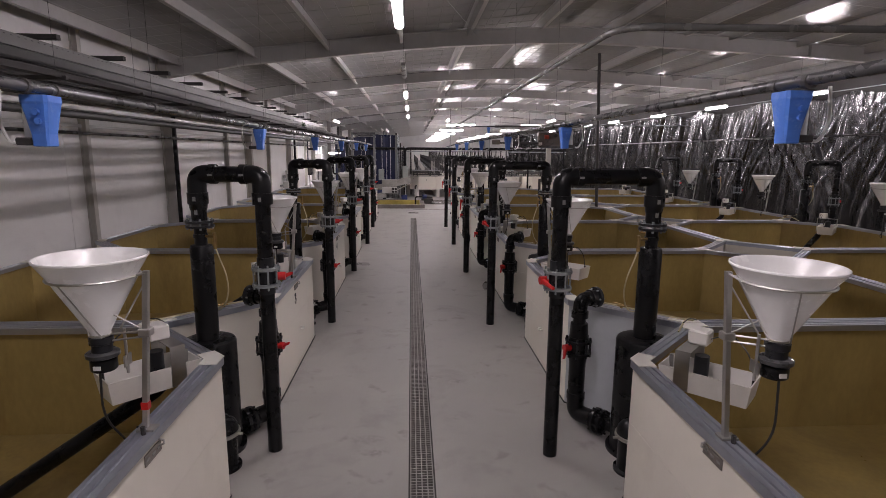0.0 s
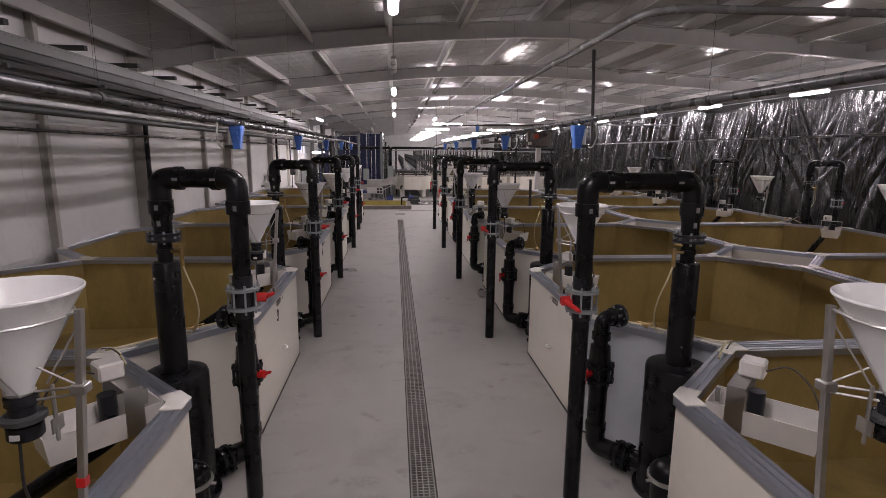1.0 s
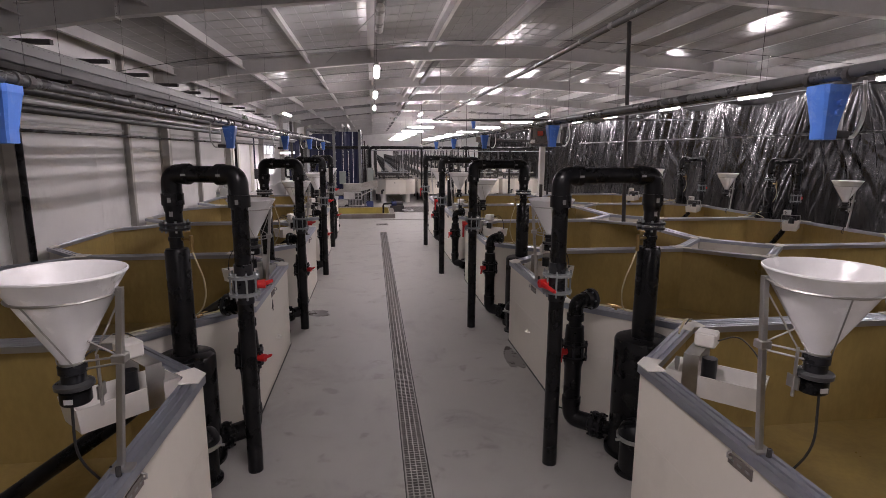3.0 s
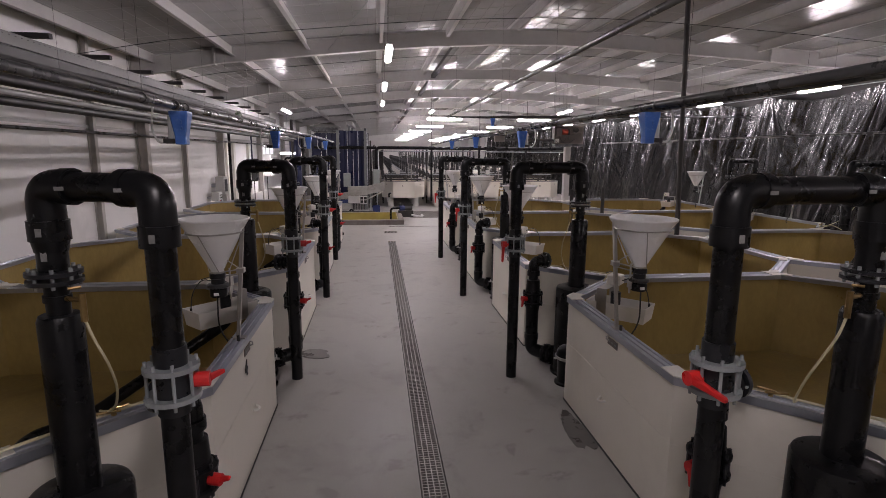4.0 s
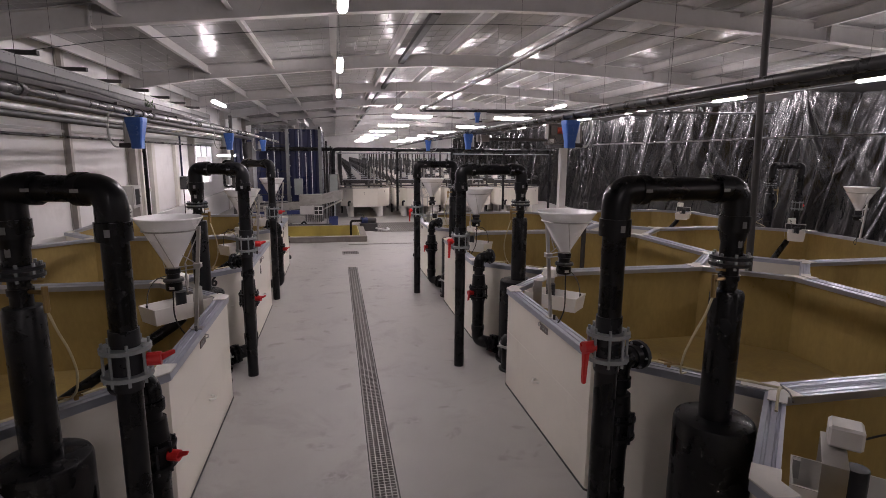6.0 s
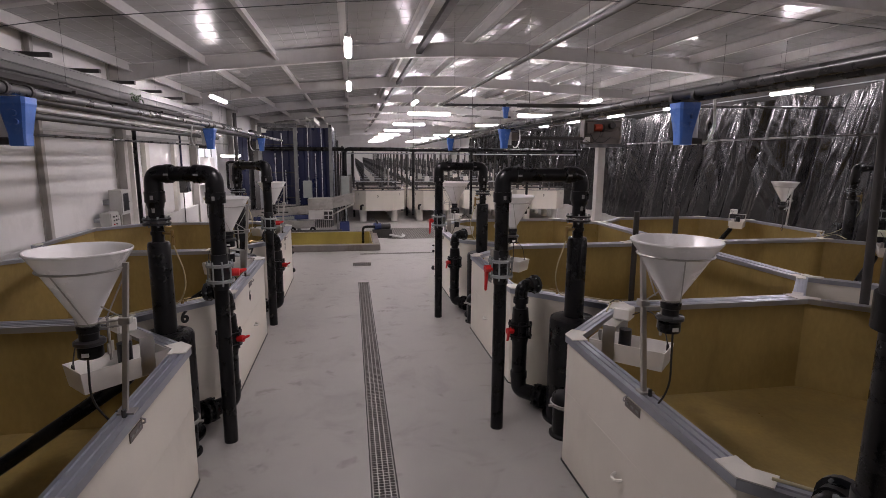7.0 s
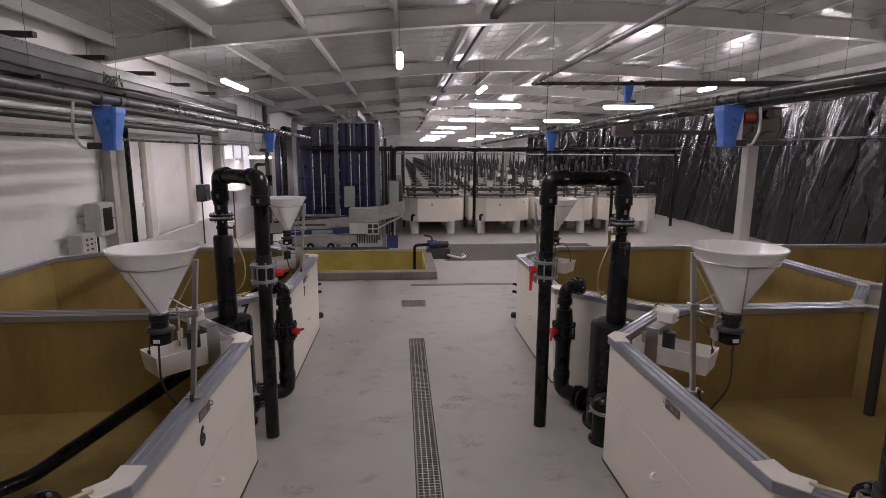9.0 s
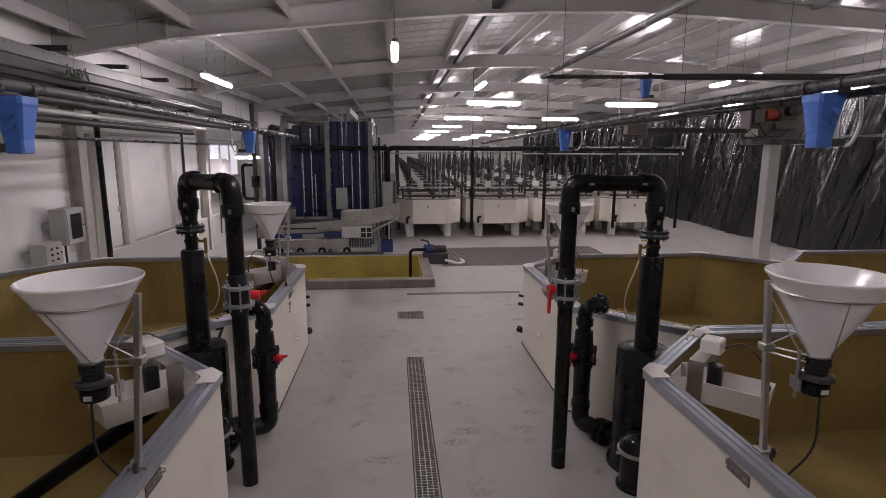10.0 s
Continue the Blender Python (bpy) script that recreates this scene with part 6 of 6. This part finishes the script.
part("spray_pipe", C((-2.9, 30.58, 2.76), (-0.18, 30.58, 2.76), 0.07, 12), BLACK, root, smooth=True)
r2 = thing("filter_cabinet", "grey switch cabinet on the filter frame", "control box")
part("box", B(-1.8, -1.5, 30.2, 30.42, 1.05, 1.65, bevel=0.01), GREENGREY, r2)
part("door", B(-1.78, -1.52, 30.18, 30.199, 1.07, 1.63), GREENGREY, r2)
part("bracket", B(-1.8, -1.7, 30.42, 30.56, 1.3, 1.4), GALV, r2)
r2 = thing("filter_cabinet", "tall grey switch cabinet beside the filter", "control box")
part("box", B(-0.5, -0.2, 30.5, 30.75, 1.02, 1.8, bevel=0.01), GREENGREY, r2)
part("door", B(-0.48, -0.22, 30.48, 30.499, 1.04, 1.78), GREENGREY, r2)
part("stand", B(-0.36, -0.3, 30.6, 30.66, 0, 1.02), GALV, r2)
r2 = thing("pump_riser", "dark pipes and valves beside the filter tower", "pipe")
part("tube", S([(-3.5, 30.2, 0.0), (-3.5, 30.2, 3.3), (-3.5, 32, 3.3)], 0.09, 14, 0.2), BLACK, r2, smooth=True)
part("tube", C((-3.9, 29.9, 0.0), (-3.9, 29.9, 3.9), 0.06, 12), DULLDARK, r2, smooth=True)
for x, y, z1, r in ((-0.70, 31.3, 2.7, 0.03), (-0.58, 31.45, 2.6, 0.022), (-0.50, 31.2, 2.65, 0.025), (-0.62, 31.9, 3.1, 0.04), (-0.45, 32.2, 2.9, 0.03)):
    part("thin_riser", C((x, y, 0.0), (x, y, z1), r, 8), DULLDARK, r2, smooth=True)
part("dark_panel", B(-3.5, -3.2, 30.6, 30.66, 0.2, 3.0), DULLDARK, r2)
part("valve", C((-3.9, 29.9, 1.7), (-3.9, 29.9, 2.0), 0.11, 14), BLACK, r2, smooth=True)
part("tube", S([(-3.9, 29.9, 1.4), (-4.2, 29.8, 1.4), (-4.2, 29.8, 2.3), (-3.95, 29.9, 2.3)], 0.045, 10, 0.1), BLACK, r2, smooth=True)


# ---- nursery tanks on legs, further down the hall ----
def small_tank():
    root = thing("nursery_tank", "cream octagonal nursery tank on white round legs", "fish tank", "nursery tanks on legs")
    w, h, c = 2.02, 2.06, 0.5
    poly = [(-w / 2 + c, 0), (w / 2 - c, 0), (w / 2, c), (w / 2, h - c), (w / 2 - c, h), (-w / 2 + c, h), (-w / 2, h - c), (-w / 2, c)]
    for i in range(8):
        q = inset(poly, 0.04)
        j = (i + 1) % 8
        bm = prism(bmesh.new(), [tuple(poly[i]), tuple(poly[j]), tuple(q[j]), tuple(q[i])], 0.45, 1.2)
        part("side_panel", bm, CREAM, root)
        o, n2 = inset(poly, -0.02), inset(poly, 0.07)
        bm = prism(bmesh.new(), [tuple(o[i]), tuple(o[j]), tuple(n2[j]), tuple(n2[i])], 1.2, 1.235)
        part("rim", bm, DUSTY, root)
    part("base", prism(bmesh.new(), [tuple(p) for p in inset(poly, 0.041)], 0.45, 0.52), OLIVE, root)
    for x, y in ((-0.6, 0.45), (0.6, 0.45), (-0.6, h - 0.45), (0.6, h - 0.45)):
        part("leg", C((x, y, 0), (x, y, 0.45), 0.13, 16), WHITEBOX, root, smooth=True)
    for x in (-0.78, 0.78):
        part("mark_bar", B(x - 0.02, x + 0.02, -0.003 + (0.28 if x else 0), 0.0 + (0.28 if x else 0), 1.03, 1.1), INK, root)
    part("outlet_stub", C((-0.62, 0.15, 0.66), (-0.62, 0.02, 0.66), 0.05, 12), WHITEBOX, root, "white outlet stub", smooth=True)
    part("outlet_valve", S([(-0.62, 0.03, 0.66), (-0.7, -0.06, 0.66), (-0.7, -0.06, 0.48)], 0.04, 10, 0.06), BLACK, root, smooth=True)
    bm = C((0.2, h * 0.55, 0.5), (0.2, h * 0.55, 2.3), 0.045, 8)
    part("grey_standpipe", bm, PIPEGREY, root)
    part("drop_pipe", C((-0.95, h - 0.05, 0.0), (-0.95, h - 0.05, 2.7), 0.04, 8), DULLDARK, root)
    part("feed_arm", B(-0.9, 0.8, h * 0.5 - 0.02, h * 0.5 + 0.02, 1.5, 1.54), GALV, root)
    part("feed_box", B(-0.32, -0.14, h * 0.5 - 0.08, h * 0.5 + 0.08, 1.54, 1.72), CABINET, root)
    part("grey_standpipe", C((-0.55, h * 0.9, 1.0), (-0.55, h * 0.9, 2.2), 0.045, 8), PIPEGREY, root)
    part("grey_standpipe", C((0.75, h * 0.75, 0.9), (0.75, h * 0.75, 2.1), 0.04, 8), PIPEGREY, root)
    part("valve", B(-1.0, -0.9, h - 0.12, h + 0.02, 1.5, 1.66), DULLDARK, root)
    part("walk_bar", B(-1.0, 1.0, h - 0.3, h - 0.26, 1.36, 1.42), DULLDARK, root)
    part("motor", C((0.1, 0.4, 1.32), (0.1, 0.4, 1.52), 0.06, 10), DULLDARK, root)
    for q, (qx, qy, qz, mat) in enumerate(((0.45, 1.5, 2.0, DUSTY), (-0.8, 1.2, 1.5, DULLDARK))):
        part("small_riser", C((qx, qy, 0.55), (qx, qy, qz), 0.03 + 0.008 * (q % 2), 8), mat, root)
    part("valve_handle", B(0.82, 0.98, 0.56, 0.64, 1.62, 1.70), DULLDARK, root)
    part("sensor_box", B(-0.9, -0.7, 1.14, 1.26, 1.55, 1.72), WHITEBOX, root)
    part("rim_pipe", C((-0.8, 0.3, 1.3), (0.85, 0.3, 1.3), 0.035, 8), DULLDARK, root)
    return root


first = small_tank()
for r in range(16):
    for c in range(4):
        if r or c:
            t = copy_thing(first, pose(0.92 + 2.22 * c, 31.45 + 2.3 * r, 0))
            if not r:
                lettering("number", str(5 + c), 0.13, pose(-0.05, -0.004, 1.0, 90, 0, 0), t, INK)
first.matrix_basis = pose(0.92, 31.45, 0)
lettering("number", "5", 0.13, pose(-0.05, -0.004, 1.0, 90, 0, 0), first, INK)

root = thing("header_pipe", "black header pipe over the nursery tanks with drop legs", "pipe")
part("main", S([(-0.35, 31.15, 0.0), (-0.35, 31.15, 2.77), (8.8, 31.15, 2.77)], 0.075, 14, 0.18), BLACK, root, smooth=True)
for x in (2.2, 4.45, 6.7, 8.75):
    part("drop_leg", C((x, 31.15, 0.3), (x, 31.15, 2.74), 0.05, 12), BLACK, root, smooth=True)
    part("tee", C((x - 0.12, 31.15, 2.77), (x + 0.12, 31.15, 2.77), 0.09, 14), BLACK, root, smooth=True)
    part("hanger_rod", C((x, 31.15, 2.84), (x, 31.15, roof_z(x) - 0.01), 0.012, 6), DULLDARK, root)
part("bracket_rail", B(-0.4, 8.9, 31.2, 31.24, 2.6, 2.64), GALV, root)
